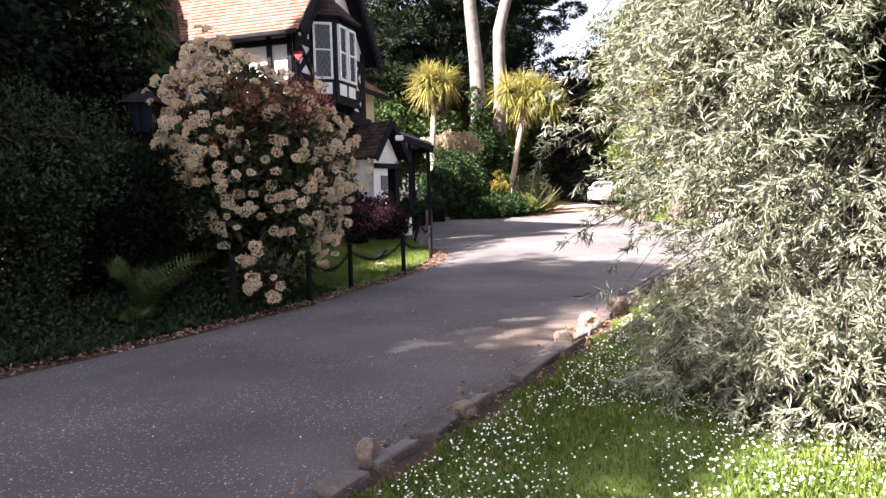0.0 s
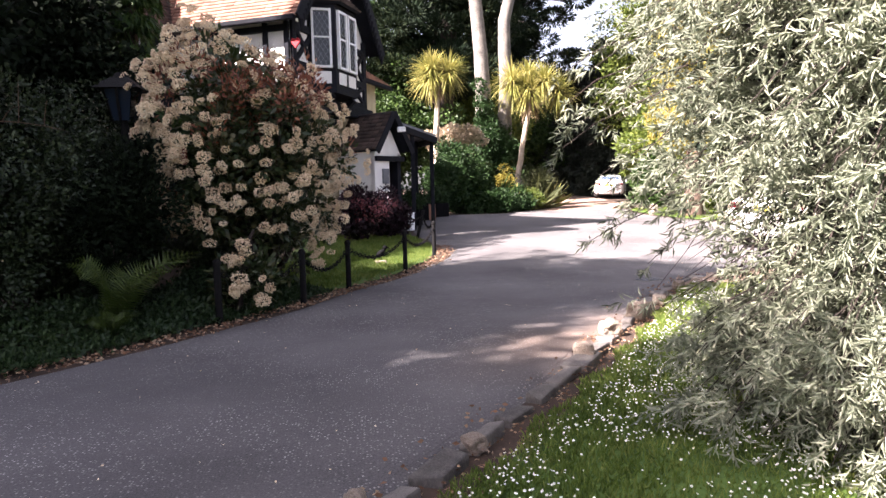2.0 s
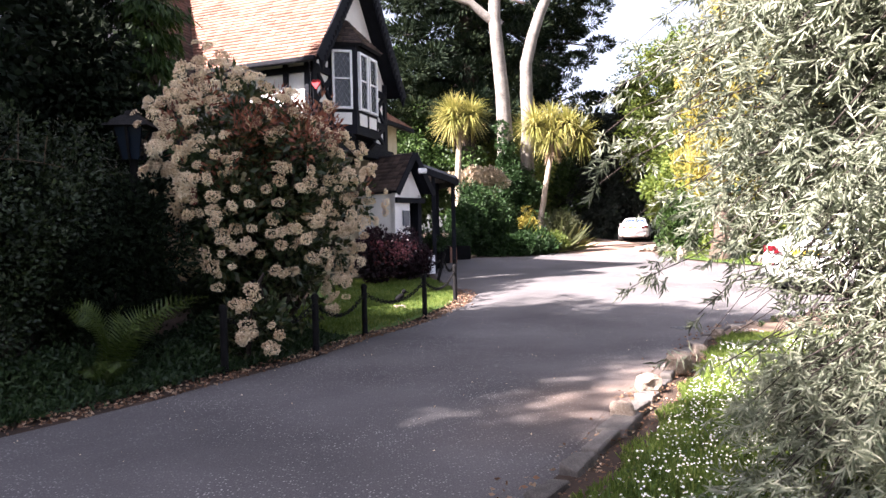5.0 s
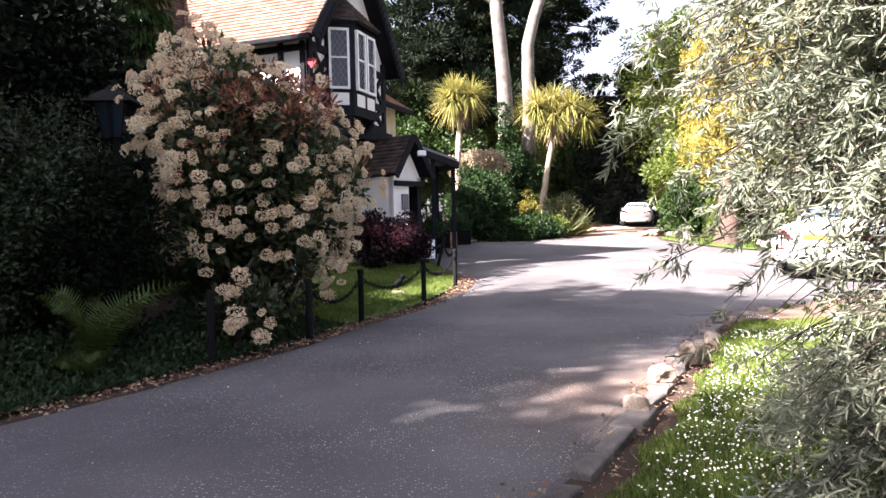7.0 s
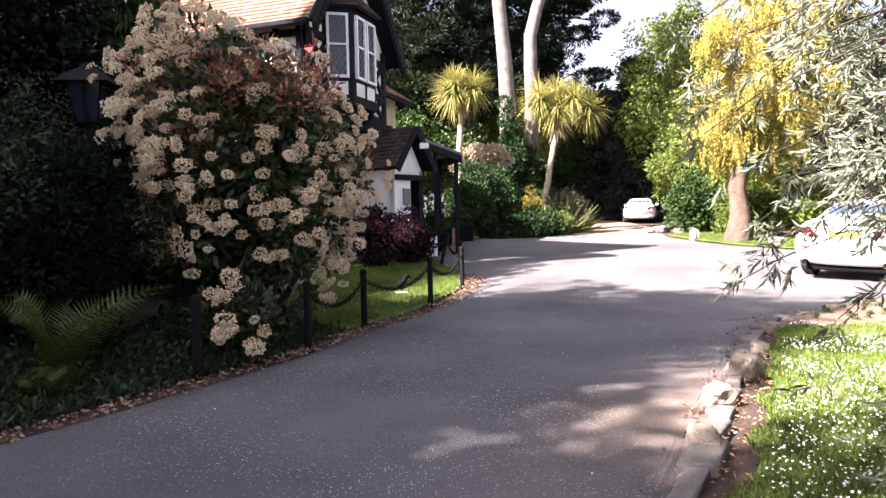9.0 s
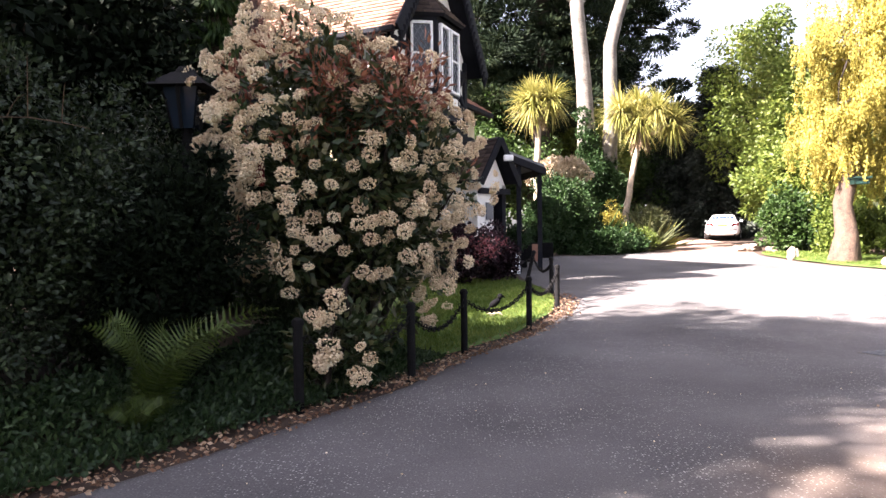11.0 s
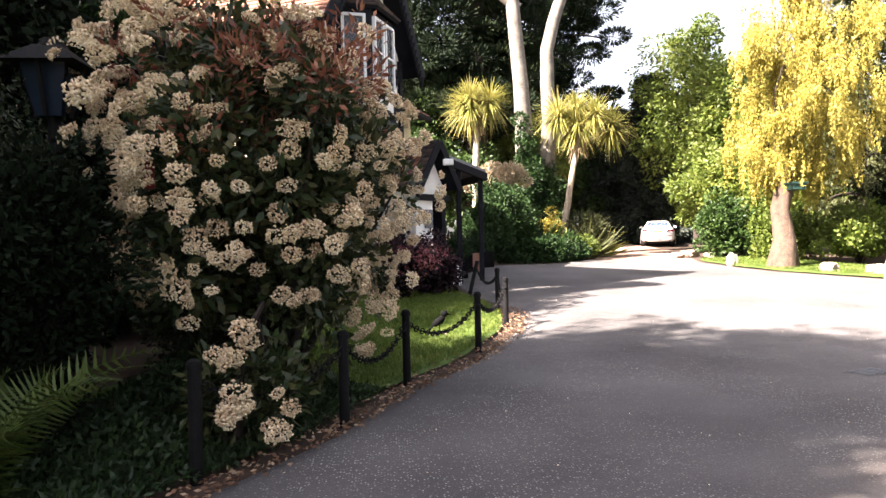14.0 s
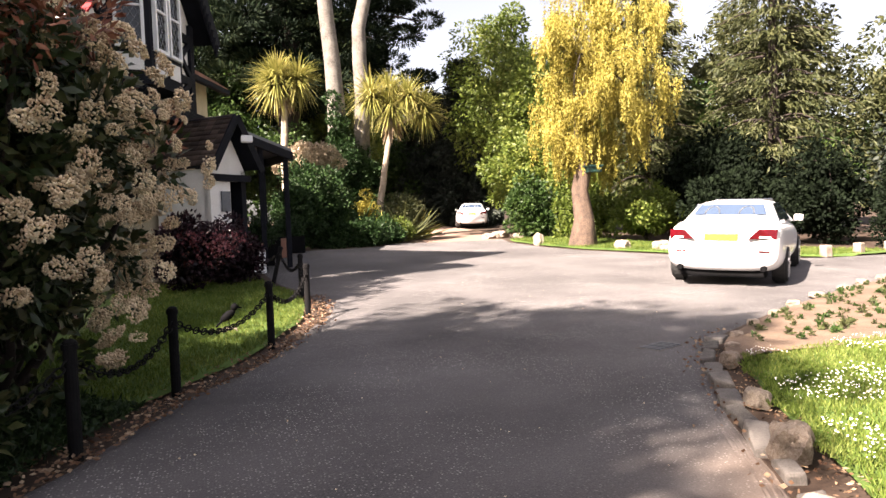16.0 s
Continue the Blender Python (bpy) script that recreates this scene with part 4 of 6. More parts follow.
golden_tree()
for (x, y, h, s, mat, lab) in (
    (14.0, 34.0, 11.5, 3.2, M_green, "bright spring-green broadleaf tree"),
    (12.4, 27.8, 4.2, 1.9, M_green, "low bright green leafy tree by the drive"),
    (17.5, 31.0, 10.0, 3.2, M_green, "bright spring-green broadleaf tree"),
    (13.7, 30.5, 8.0, 2.2, M_green, "bright spring-green broadleaf tree"),
    (5.5, 36.0, 7.5, 3.2, M_green, "leafy light-green tree behind the palms"),
    (1.0, 33.0, 7.0, 3.0, M_midgreen, "leafy green tree behind the house"),
    (20.0, 24.0, 9.0, 3.4, M_olive, "olive-green broad tree behind the open ground"),
    (24.5, 21.0, 8.5, 3.4, M_olive, "olive-green broad tree behind the open ground"),
    (16.5, 25.0, 5.5, 2.4, M_midgreen, "dense green tree behind the verge"),
    (26.5, 15.5, 7.0, 3.4, M_tan, "broad tree with pale brownish foliage"),
    (0.5, 40.0, 13.0, 4.0, M_midgreen, "tall leafy tree behind the house"),
    (6.5, 43.0, 9.5, 4.0, M_midgreen, "tall leafy tree behind the palms"),
    (9.6, 40.0, 6.5, 3.0, M_midgreen, "leafy green tree behind the palms"),
    (-4.5, 33.0, 13.0, 4.0, M_midgreen, "tall leafy tree behind the house"),
    (13.3, 26.0, 3.0, 1.7, M_green, "low bright green shrubby tree behind the verge"),
    # Near-black leaves on these two stand in for shade behind the car.
    (15.5, 21.8, 3.2, 1.8, M_yew_shade, "dense green tree behind the verge"),
    (20.8, 17.8, 4.4, 2.2, M_conifer, "dense green tree behind the verge"),
):
    broadleaf((x, y), h, s, 0.2, mat, M_bark_dark, lab, 110, 190, 0.19, 0.11, 0.08, 0.3, radius=0.8)
for (x, y, h, s) in ((12.9, 36.5, 8.6, 1.9), (11.7, 38.8, 7.2, 1.9), (14.4, 39.0, 8.0, 2.1)):
    conifer((x, y), h, s, 0.2, M_conifer, M_bark_dark, "almost black dense conifer at the end of the drive", 22, 1500, 0.24, 0.075, 0.02, taper=0.55)
for (x, y, h, s) in ((17.8, 21.5, 12.5, 3.2), (22.5, 18.5, 11.5, 3.0), (14.8, 24.0, 10.5, 2.4)):
    conifer((x, y), h, s, 0.22, M_olive, M_bark_dark, "grey-green spreading conifer behind the stone markers", 16, 1300, 0.25, 0.055, 0.12)


def far_woods():
    """The wood that closes the view all round, beyond the trees that stand singly."""
    V0, P, D = [], [], []
    for a in np.arange(0, 360, 4.5):
        r = rng.uniform(46, 58)
        x, y = 6 + r * math.sin(radians(a)), 10 + r * math.cos(radians(a))
        C = on_blob(26, (x, y, gz(x, y) + 4.0), (3.2, 3.2, 4.2), 0.3)
        p, d = in_clumps(C, 60, 1.4)
        P.append(p)
        D.append(d)
    V, F = blades(np.concatenate(P), np.concatenate(D), 0.6, 0.4)
    ob = part_np("far_woods", V, F, M_midgreen)
    tagged(ob, "dense green woodland closing the view all round", "woodland", kind="stuff")


far_woods()

# shrubs of the planted bed before the palms and by the house
for (nm, c, s, mat, lab, cat, cl, pr, lf, wd, rd) in (
    ("ivy_column", (4.45, 26.9, 3.1), (0.6, 0.55, 2.7), M_ivy, "ivy-covered stump beside the pale trunks", "ivy", 80, 120, 0.1, 0.08, 0.28),
    ("ivy_column", (5.3, 27.0, 2.3), (0.5, 0.45, 2.1), M_ivy, "ivy climbing the foot of the pale trunk", "ivy", 60, 120, 0.1, 0.08, 0.26),
    ("bed_shrub", (3.2, 24.2, 1.1), (1.3, 1.0, 0.9), M_ivy, "dark green rounded shrub in the planted bed", "shrub", 50, 160, 0.1, 0.06, 0.3),
    ("bed_shrub", (4.7, 24.0, 0.95), (1.1, 0.9, 0.5), M_ivy, "low green shrub in the planted bed", "shrub", 40, 160, 0.1, 0.06, 0.28),
    ("yellow_shrub", (4.9, 25.2, 1.7), (0.4, 0.4, 0.5), M_gold, "small bright yellow shrub", "shrub", 16, 90, 0.09, 0.04, 0.2),
    ("yellow_shrub", (5.6, 24.4, 0.95), (0.6, 0.5, 0.35), M_green, "low yellow-green shrub at the bed edge", "shrub", 22, 110, 0.08, 0.05, 0.2),
    ("grass_tuft", (6.2, 25.6, 1.35), (0.6, 0.5, 0.7), M_olive, "feathery pale grassy tuft", "ornamental grass", 26, 150, 0.3, 0.02, 0.3),
    ("bed_shrub", (2.9, 23.7, 1.9), (1.1, 0.7, 1.3), M_ivy, "tall dark green shrub beside the canopy", "shrub", 70, 160, 0.1, 0.06, 0.3),
    ("bed_shrub", (2.35, 22.9, 1.5), (0.7, 0.6, 1.0), M_ivy, "dark green shrub beside the canopy", "shrub", 50, 160, 0.1, 0.06, 0.3),
    ("bed_shrub", (3.9, 23.3, 0.8), (1.5, 0.6, 0.35), M_ivy, "low leafy ground cover along the bed edge", "shrub", 40, 140, 0.1, 0.06, 0.25),
    ("bed_shrub", (3.3, 25.6, 1.8), (1.2, 0.8, 1.0), M_midgreen, "green leafy shrub behind the bed", "shrub", 50, 150, 0.1, 0.06, 0.3),
    ("pink_shrub", (2.9, 25.0, 3.2), (1.3, 0.6, 0.45), M_hydr, "shrub with pale pinkish dry blooms", "shrub", 40, 150, 0.09, 0.07, 0.3),
    ("pink_shrub", (3.4, 26.6, 1.9), (1.1, 0.8, 0.9), M_midgreen, "green shrub below the pale blooms", "shrub", 50, 150, 0.1, 0.06, 0.3),
    ("purple_shrub", (0.35, 16.2, 0.75), (0.62, 0.6, 0.55), M_purple, "dark purple-leaved shrub by the porch", "shrub", 45, 150, 0.08, 0.05, 0.2),
    ("purple_shrub", (-0.35, 15.4, 0.85), (0.6, 0.55, 0.65), M_purple, "dark purple-leaved shrub with pink blooms", "shrub", 45, 150, 0.08, 0.05, 0.2),
    ("pink_bloom_shrub", (-0.05, 15.0, 0.95), (0.75, 0.4, 0.28), M_pink, "low shrub flecked with pink blooms", "shrub", 24, 22, 0.05, 0.05, 0.16),
    # Overshadowed verge: its shade is put into the leaf colour of the next nine.
    ("verge_shrub", (13.2, 18.6, 1.3), (1.3, 1.0, 1.1), M_yew_shade, "dense green shrub behind the grass verge, darkened for shade", "shrub", 60, 150, 0.13, 0.08, 0.38),
    ("verge_shrub", (15.6, 17.8, 1.5), (1.5, 1.0, 1.4), M_yew_shade, "green shrub behind the stone markers, darkened for shade", "shrub", 70, 150, 0.13, 0.08, 0.38),
    ("verge_shrub", (18.4, 17.0, 1.6), (1.7, 1.0, 1.5), M_yew_shade, "green shrub behind the stone markers, darkened for shade", "shrub", 80, 150, 0.13, 0.08, 0.4),
    ("verge_shrub", (21.6, 16.4, 1.8), (1.9, 1.1, 1.7), M_yew_shade, "green shrub behind the stone markers, darkened for shade", "shrub", 80, 150, 0.14, 0.08, 0.42),
    ("verge_shrub", (25.2, 15.6, 1.9), (2.0, 1.1, 1.8), M_yew_shade, "green shrub behind the stone markers, darkened for shade", "shrub", 80, 150, 0.14, 0.08, 0.45),
    ("verge_shrub", (17.0, 16.2, 0.9), (1.5, 0.6, 0.9), M_yew_shade, "low green shrub behind the stone markers, darkened for shade", "shrub", 60, 150, 0.11, 0.06, 0.35),
    ("verge_shrub", (20.0, 15.7, 1.0), (1.7, 0.6, 1.0), M_yew_shade, "low green shrub behind the stone markers, darkened for shade", "shrub", 60, 150, 0.11, 0.06, 0.35),
    ("verge_shrub", (23.4, 15.0, 1.1), (1.9, 0.6, 1.1), M_yew_shade, "low green shrub behind the stone markers, darkened for shade", "shrub", 60, 150, 0.12, 0.06, 0.35),
    ("verge_shrub", (27.5, 14.4, 1.3), (2.2, 0.7, 1.3), M_yew_shade, "low green shrub behind the stone markers, darkened for shade", "shrub", 60, 150, 0.13, 0.06, 0.4),
    ("verge_shrub", (11.2, 22.6, 1.2), (1.2, 0.8, 0.8), M_green, "low bright leafy shrub behind the golden tree", "shrub", 50, 150, 0.12, 0.08, 0.35),
    ("verge_shrub", (12.3, 20.9, 1.2), (1.2, 0.8, 0.8), M_green, "low bright leafy shrub behind the golden tree", "shrub", 50, 150, 0.12, 0.08, 0.35),
    ("verge_shrub", (10.3, 24.4, 1.5), (1.0, 0.8, 1.1), M_midgreen, "leafy green shrub beside the far drive", "shrub", 50, 150, 0.12, 0.08, 0.35),
    ("dark_hedge", (-2.6, 12.9, 1.2), (1.3, 0.9, 1.3), M_yew_shade, "dark green shrub against the house", "shrub", 80, 150, 0.09, 0.05, 0.3),
):
    bush(nm, c, s, mat, lab, cat, cl, pr, lf, wd, rd, stems=0 if mat in (M_purple, M_pink) else 6, bark=M_bark_dark)


# ---- house ----
HU = Vector((math.sin(radians(24)), math.cos(radians(24)), 0))      # along the gable wall
HN = Vector((math.cos(radians(24)), -math.sin(radians(24)), 0))     # out of the gable wall
HO = Vector((-1.37, 14.65, 0))                                        # foot below the near eave tip
HW = -HN
EAVE, APEX, SPAN, JETTY = 4.88, 7.7, 4.26, 3.42


def hp(s, n, z):
    """A place on the house: s along the gable, n out of it, z up."""
    return HO + HU * s + HN * n + Vector((0, 0, z))


house = thing("house", HO, "half-timbered cottage with white panels, black beams and clay tiled roof", "house")
OV = 0.38          # verge overhang
S0, S1 = 0.32, SPAN - 0.32


def wall_prism(name, loop, thick, mat, label=""):
    bm = bmesh.new()
    solid_poly(bm, loop, thick)
    return part(name, bm, mat, house, label)


def tiled_slope(name, a, b, c, d, mat, label, course=0.11):
    """Tiles in stepped courses on the slope a (eave start), b (eave end), c (ridge end), d (ridge start)."""
    a, b, c, d = (Vector(v) for v in (a, b, c, d))
    n = max(3, int((d - a).length / course))
    nor = (b - a).cross(d - a).normalized()
    if nor.z < 0:
        nor = -nor
    V, F = [], []
    for i in range(n):
        p0, p1 = a.lerp(d, i / n), b.lerp(c, i / n)
        q0, q1 = a.lerp(d, (i + 1.25) / n), b.lerp(c, (i + 1.25) / n)
        if i == n - 1:
            q0, q1 = d.copy(), c.copy()
        m = max(2, int((p1 - p0).length / 0.17))
        for k in range(m):
            f0, f1 = (k + 0.5 * (i % 2) * 0.0) / m, (k + 0.965) / m
            lift = nor * (0.035 + rng.uniform(-0.006, 0.006))
            o = len(V)
            V += [p0.lerp(p1, f0) + lift, p0.lerp(p1, f1) + lift, q0.lerp(q1, f1) + nor * 0.005, q0.lerp(q1, f0) + nor * 0.005, p0.lerp(p1, f0) + nor * 0.006, p0.lerp(p1, f1) + nor * 0.006]
            F += [(o, o + 1, o + 2, o + 3), (o + 4, o + 5, o + 1, o)]
    ob = part_np(name, np.array([tuple(v) for v in V]), np.array(F), mat, house, label)
    ob["kind"] = "stuff"
    bm = bmesh.new()
    solid_poly(bm, [a, b, c, d], nor * -0.07)
    part("roof_deck", bm, M_black, house)


def house_main():
    # upper storey: gable wall with the triangle above, and the side wall under the long eave
    wall_prism("wall", [hp(S0, -OV, JETTY), hp(S1, -OV, JETTY), hp(S1, -OV, EAVE + 0.2), hp(SPAN / 2, -OV, APEX - 0.15), hp(S0, -OV, EAVE + 0.2)], HN * -0.2, M_white)
    wall_prism("wall", [hp(S0, -OV - 0.2, JETTY), hp(S0, -7.5, JETTY), hp(S0, -7.5, EAVE + 0.3), hp(S0, -OV - 0.2, EAVE + 0.3)], HU * 0.2, M_white)
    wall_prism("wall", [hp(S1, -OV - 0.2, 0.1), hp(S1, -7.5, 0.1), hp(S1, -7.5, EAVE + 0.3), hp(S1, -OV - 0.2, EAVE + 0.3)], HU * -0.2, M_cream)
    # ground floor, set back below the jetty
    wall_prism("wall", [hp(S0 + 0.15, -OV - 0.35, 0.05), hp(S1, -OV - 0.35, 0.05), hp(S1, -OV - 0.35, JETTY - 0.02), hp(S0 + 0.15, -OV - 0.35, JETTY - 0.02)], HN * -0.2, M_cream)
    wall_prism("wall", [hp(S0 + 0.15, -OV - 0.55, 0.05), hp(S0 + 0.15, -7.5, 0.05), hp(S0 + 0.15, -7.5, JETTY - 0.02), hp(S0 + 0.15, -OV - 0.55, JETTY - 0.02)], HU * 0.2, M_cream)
    mid = SPAN / 2
    tiled_slope("roof", hp(0, 0.0, EAVE), hp(0, -7.5, EAVE), hp(mid, -7.5, APEX), hp(mid, 0.0, APEX), M_tile, "sunlit orange clay tiles")
    tiled_slope("roof", hp(SPAN, 0.0, EAVE), hp(SPAN, -7.5, EAVE), hp(mid, -7.5, APEX), hp(mid, 0.0, APEX), M_tile, "clay tiles")
    # barge boards with hanging drops, gutter
    for s in (0, SPAN):
        bm = bmesh.new()
        beam(bm, hp(s, 0.03, EAVE - 0.06), hp(mid, 0.03, APEX - 0.06), 0.05, 0.26, (0, 0, 1), 0.01)
        bb = part("barge_board", bm, M_black, house)
        a, b = hp(s, 0.03, EAVE - 0.1), hp(mid, 0.03, APEX - 0.1)
        for i in range(1, 22):
            p = a.lerp(b, i / 22.5)
            bm = bmesh.new()
            bmesh.ops.create_cone(bm, cap_ends=True, segments=8, radius1=0.015, radius2=0.07, depth=0.22, matrix=Matrix.Translation(p + Vector((0, 0, -0.2))))
            part("drop", bm, M_black, bb)
    bm = bmesh.new()
    beam(bm, hp(-0.02, -0.05, EAVE - 0.02), hp(-0.02, -3.0, EAVE - 0.02), 0.12, 0.1, (0, 0, 1), 0.02)
    part("gutter", bm, M_black, house)
    # beams of the gable wall
    n0 = -OV + 0.03

    def bar(a, b, w=0.16, d=0.06):
        bm = bmesh.new()
        beam(bm, a, b, d, w, HU.cross(Vector((0, 0, 1))).cross(Vector(b) - Vector(a)), 0.008)
        part("beam", bm, M_black, house)
    def gbar(s0, z0, s1, z1, w=0.16):
        a, b = hp(s0, n0, z0), hp(s1, n0, z1)
        bm = bmesh.new()
        beam(bm, a, b, w, 0.07, HN, 0.008)
        part("beam", bm, M_black, house)
    def sbar(n0_, z0, n1_, z1, w=0.16):
        a, b = hp(S0 - 0.03, n0_, z0), hp(S0 - 0.03, n1_, z1)
        bm = bmesh.new()
        beam(bm, a, b, w, 0.07, HU, 0.008)
        part("beam", bm, M_black, house)
    for s in (S0 + 0.08, S1 - 0.08, 1.25, SPAN - 1.25):
        gbar(s, JETTY, s, EAVE + 0.25)
    for z in (JETTY + 0.08, JETTY + 0.62, EAVE - 0.05):
        gbar(S0, z, S1, z)
    for sa, sb in ((S0 + 0.15, 1.2), (SPAN - 1.2, S1 - 0.15)):
        gbar(sa, JETTY + 0.15, sb, JETTY + 0.6, 0.1)
        gbar(sb, JETTY + 0.15, sa, JETTY + 0.6, 0.1)
        gbar(sa, JETTY + 0.7, sb, EAVE - 0.1, 0.1)
        gbar(sb, JETTY + 0.7, sa, EAVE - 0.1, 0.1)
    for z in (JETTY + 0.08, EAVE - 0.12):
        sbar(-OV, z, -7.4, z, 0.13)
    for n in (-OV - 0.06, -0.95, -2.2, -3.4):
        sbar(n, JETTY, n, EAVE, 0.11)
    sbar(-1.0, JETTY + 0.3, -2.1, EAVE - 0.2, 0.12)
    # jetty beam
    bm = bmesh.new()
    beam(bm, hp(S0 - 0.05, -OV + 0.05, JETTY - 0.14), hp(S1 + 0.05, -OV + 0.05, JETTY - 0.14), 0.3, 0.28, (0, 0, 1), 0.015)
    part("jetty_beam", bm, M_black, house)


house_main()


def casement(a, along, out, w, h, parent, lattice=True):
    """A white framed window: outer frame, mid rail, dark pane and lattice."""
    a, along, out = Vector(a), Vector(along), Vector(out)
    up = Vector((0, 0, 1))
    win = part("window", boxed_loop(a, along, out, w, h, 0.05), M_frame, parent)
    bm = bmesh.new()
    p = a + up * h * 0.52
    beam(bm, p, p + along * w, 0.035, 0.05, out)
    part("mid_rail", bm, M_frame, win)
    bm = bmesh.new()
    q = a + out * -0.02
    solid_poly(bm, [q, q + along * w, q + along * w + up * h, q + up * h], out * 0.012)
    part("pane", bm, M_glass, win)
    if lattice:
        bm = bmesh.new()
        k = 7
        for i in range(-5, k):
            for sgn in (1, -1):
                pts = []
                x0, x1 = 0.0, 1.0
                step = h / k
                za = i * step if sgn == 1 else (i + 5) * step
                zb = za + sgn * w * 1.6
                pa, pb = Vector((0, za)), Vector((w, zb))
                lo, hi = 0.0, 1.0
                dz = pb[1] - pa[1]
                t0, t1 = sorted(((0 - pa[1]) / dz, (h - pa[1]) / dz))
                lo, hi = max(0, t0), min(1, t1)
                if hi - lo < 0.05:
                    continue
                pa2, pb2 = pa.lerp(pb, lo), pa.lerp(pb, hi)
                beam(bm, a + along * pa2[0] + up * pa2[1], a + along * pb2[0] + up * pb2[1], 0.007, 0.010, out)
        part("lattice", bm, M_lead, win)
    return win


def boxed_loop(a, along, out, w, h, t):
    bm = bmesh.new()
    up = Vector((0, 0, 1))
    for p, q in ((a, a + along * w), (a + up * h, a + up * h + along * w)):
        beam(bm, p - along * t * 0.5, q + along * t * 0.5, t, 0.07, out)
    for p in (a, a + along * w):
        beam(bm, p + up * t * 0.5, p + up * (h - t * 0.5), t, 0.07, out)
    return bm


def bay():
    """The canted bay on the gable: three faces, dark frame, white panels below, tiled hood."""
    z0, z1 = JETTY + 0.1, EAVE + 0.58
    sa, sb, proj = 1.05, 2.78, 0.5
    foot = [(sa, -OV), (sa + 0.34, -OV + proj), (sb - 0.34, -OV + proj), (sb, -OV)]
    b = part("bay_window", (lambda bm: (solid_poly(bm, [hp(s, n, z0) for s, n in foot], (0, 0, z1 - z0)), bm)[1])(bmesh.new()), M_black, house, "black painted bay with white casements")
    for i in range(3):
        p, q = hp(*foot[i], 0), hp(*foot[i + 1], 0)
        along = (q - p).normalized()
        L = (q - p).length
        out = Vector((along.y, -along.x, 0))
        if out.dot(HN) < 0:
            out = -out
        cnt = 2 if i == 1 else 1
        wz = z0 + 0.56
        wh = z1 - wz - 0.16
        gap = 0.11
        w = (L - gap * (cnt + 1)) / cnt
        for k in range(cnt):
            o = p + along * (gap + k * (w + gap)) + out * 0.03
            casement(o + Vector((0, 0, wz)), along, out, w, wh, b)
            bm = bmesh.new()
            q0 = o + Vector((0, 0, z0 + 0.2)) - out * 0.02
            solid_poly(bm, [q0, q0 + along * w, q0 + along * w + Vector((0, 0, 0.26)), q0 + Vector((0, 0, 0.26))], out * 0.012)
            part("panel", bm, M_white, b)
    # hood
    top = hp((sa + sb) / 2, -OV, z1 + 0.75)
    ext = [(sa - 0.12, -OV), (sa + 0.36, -OV + proj + 0.16), (sb - 0.36, -OV + proj + 0.16), (sb + 0.12, -OV)]
    for i in range(3):
        a, c = hp(*ext[i], z1 + 0.02), hp(*ext[i + 1], z1 + 0.02)
        tiled_slope("hood", a, c, top + (c - a) * 0.02, top, M_tile_dark, "dark hood tiles", 0.1)
    for s in (sa + 0.35, sb - 0.35):
        bm = bmesh.new()
        beam(bm, hp(s, -OV + proj - 0.1, z0 - 0.02), hp(s, -OV - 0.2, z0 - 0.55), 0.12, 0.16, HU, 0.01)
        part("bracket", bm, M_black, b)


bay()


def back_wing():
    s0, s1, n = S1 + 0.02, S1 + 2.1, -1.0
    wall_prism("wall", [hp(s0, n, 0.2), hp(s1, n, 0.2), hp(s1, n, 4.45), hp(s0, n, 4.45)], HN * -0.25, M_stone, "yellow stone wall of the back wing")
    wall_prism("wall", [hp(s1, n - 0.25, 0.2), hp(s1, n - 6, 0.2), hp(s1, n - 6, 4.45), hp(s1, n - 0.25, 4.45)], HU * -0.25, M_stone)
    tiled_slope("roof", hp(s0, n + 0.35, 4.4), hp(s1 + 0.35, n + 0.35, 4.4), hp(s1 + 0.35, n - 2.6, 6.3), hp(s0, n - 2.6, 6.3), M_tile, "brown clay tiles")
    bm = bmesh.new()
    beam(bm, hp(s0, n + 0.36, 4.33), hp(s1 + 0.35, n + 0.36, 4.33), 0.12, 0.12, (0, 0, 1), 0.02)
    part("gutter", bm, M_black, house)


back_wing()


def cross_wing():
    """The second gable that comes forward farther along the side wall."""
    n0, n1, sf = -2.95, -6.6, -0.75
    ne = (n0 + n1) / 2
    # Walls are black rather than white: the wing's shade is put into their colour.
    for n in (n0 - 0.3, n1 + 0.3):
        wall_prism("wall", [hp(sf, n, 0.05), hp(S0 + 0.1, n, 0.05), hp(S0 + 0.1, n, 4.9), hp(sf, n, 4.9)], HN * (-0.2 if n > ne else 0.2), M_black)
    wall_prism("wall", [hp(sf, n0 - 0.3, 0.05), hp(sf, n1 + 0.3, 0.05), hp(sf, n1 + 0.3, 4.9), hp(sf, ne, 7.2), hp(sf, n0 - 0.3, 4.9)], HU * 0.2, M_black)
    for n in (n0, n1):
        # A darker tile than the main roof carries the shade over this wing.
        tiled_slope("roof", hp(sf - 0.4, n, 4.75), hp(SPAN / 2, n, 4.75), hp(SPAN / 2, ne, 7.45), hp(sf - 0.4, ne, 7.45), M_tile_dark, "clay tiles darkened for shade")
        bm = bmesh.new()
        beam(bm, hp(sf - 0.43, n, 4.7), hp(sf - 0.43, ne, 7.4), 0.05, 0.25, (0, 0, 1), 0.01)
        part("barge_board", bm, M_black, house)


cross_wing()


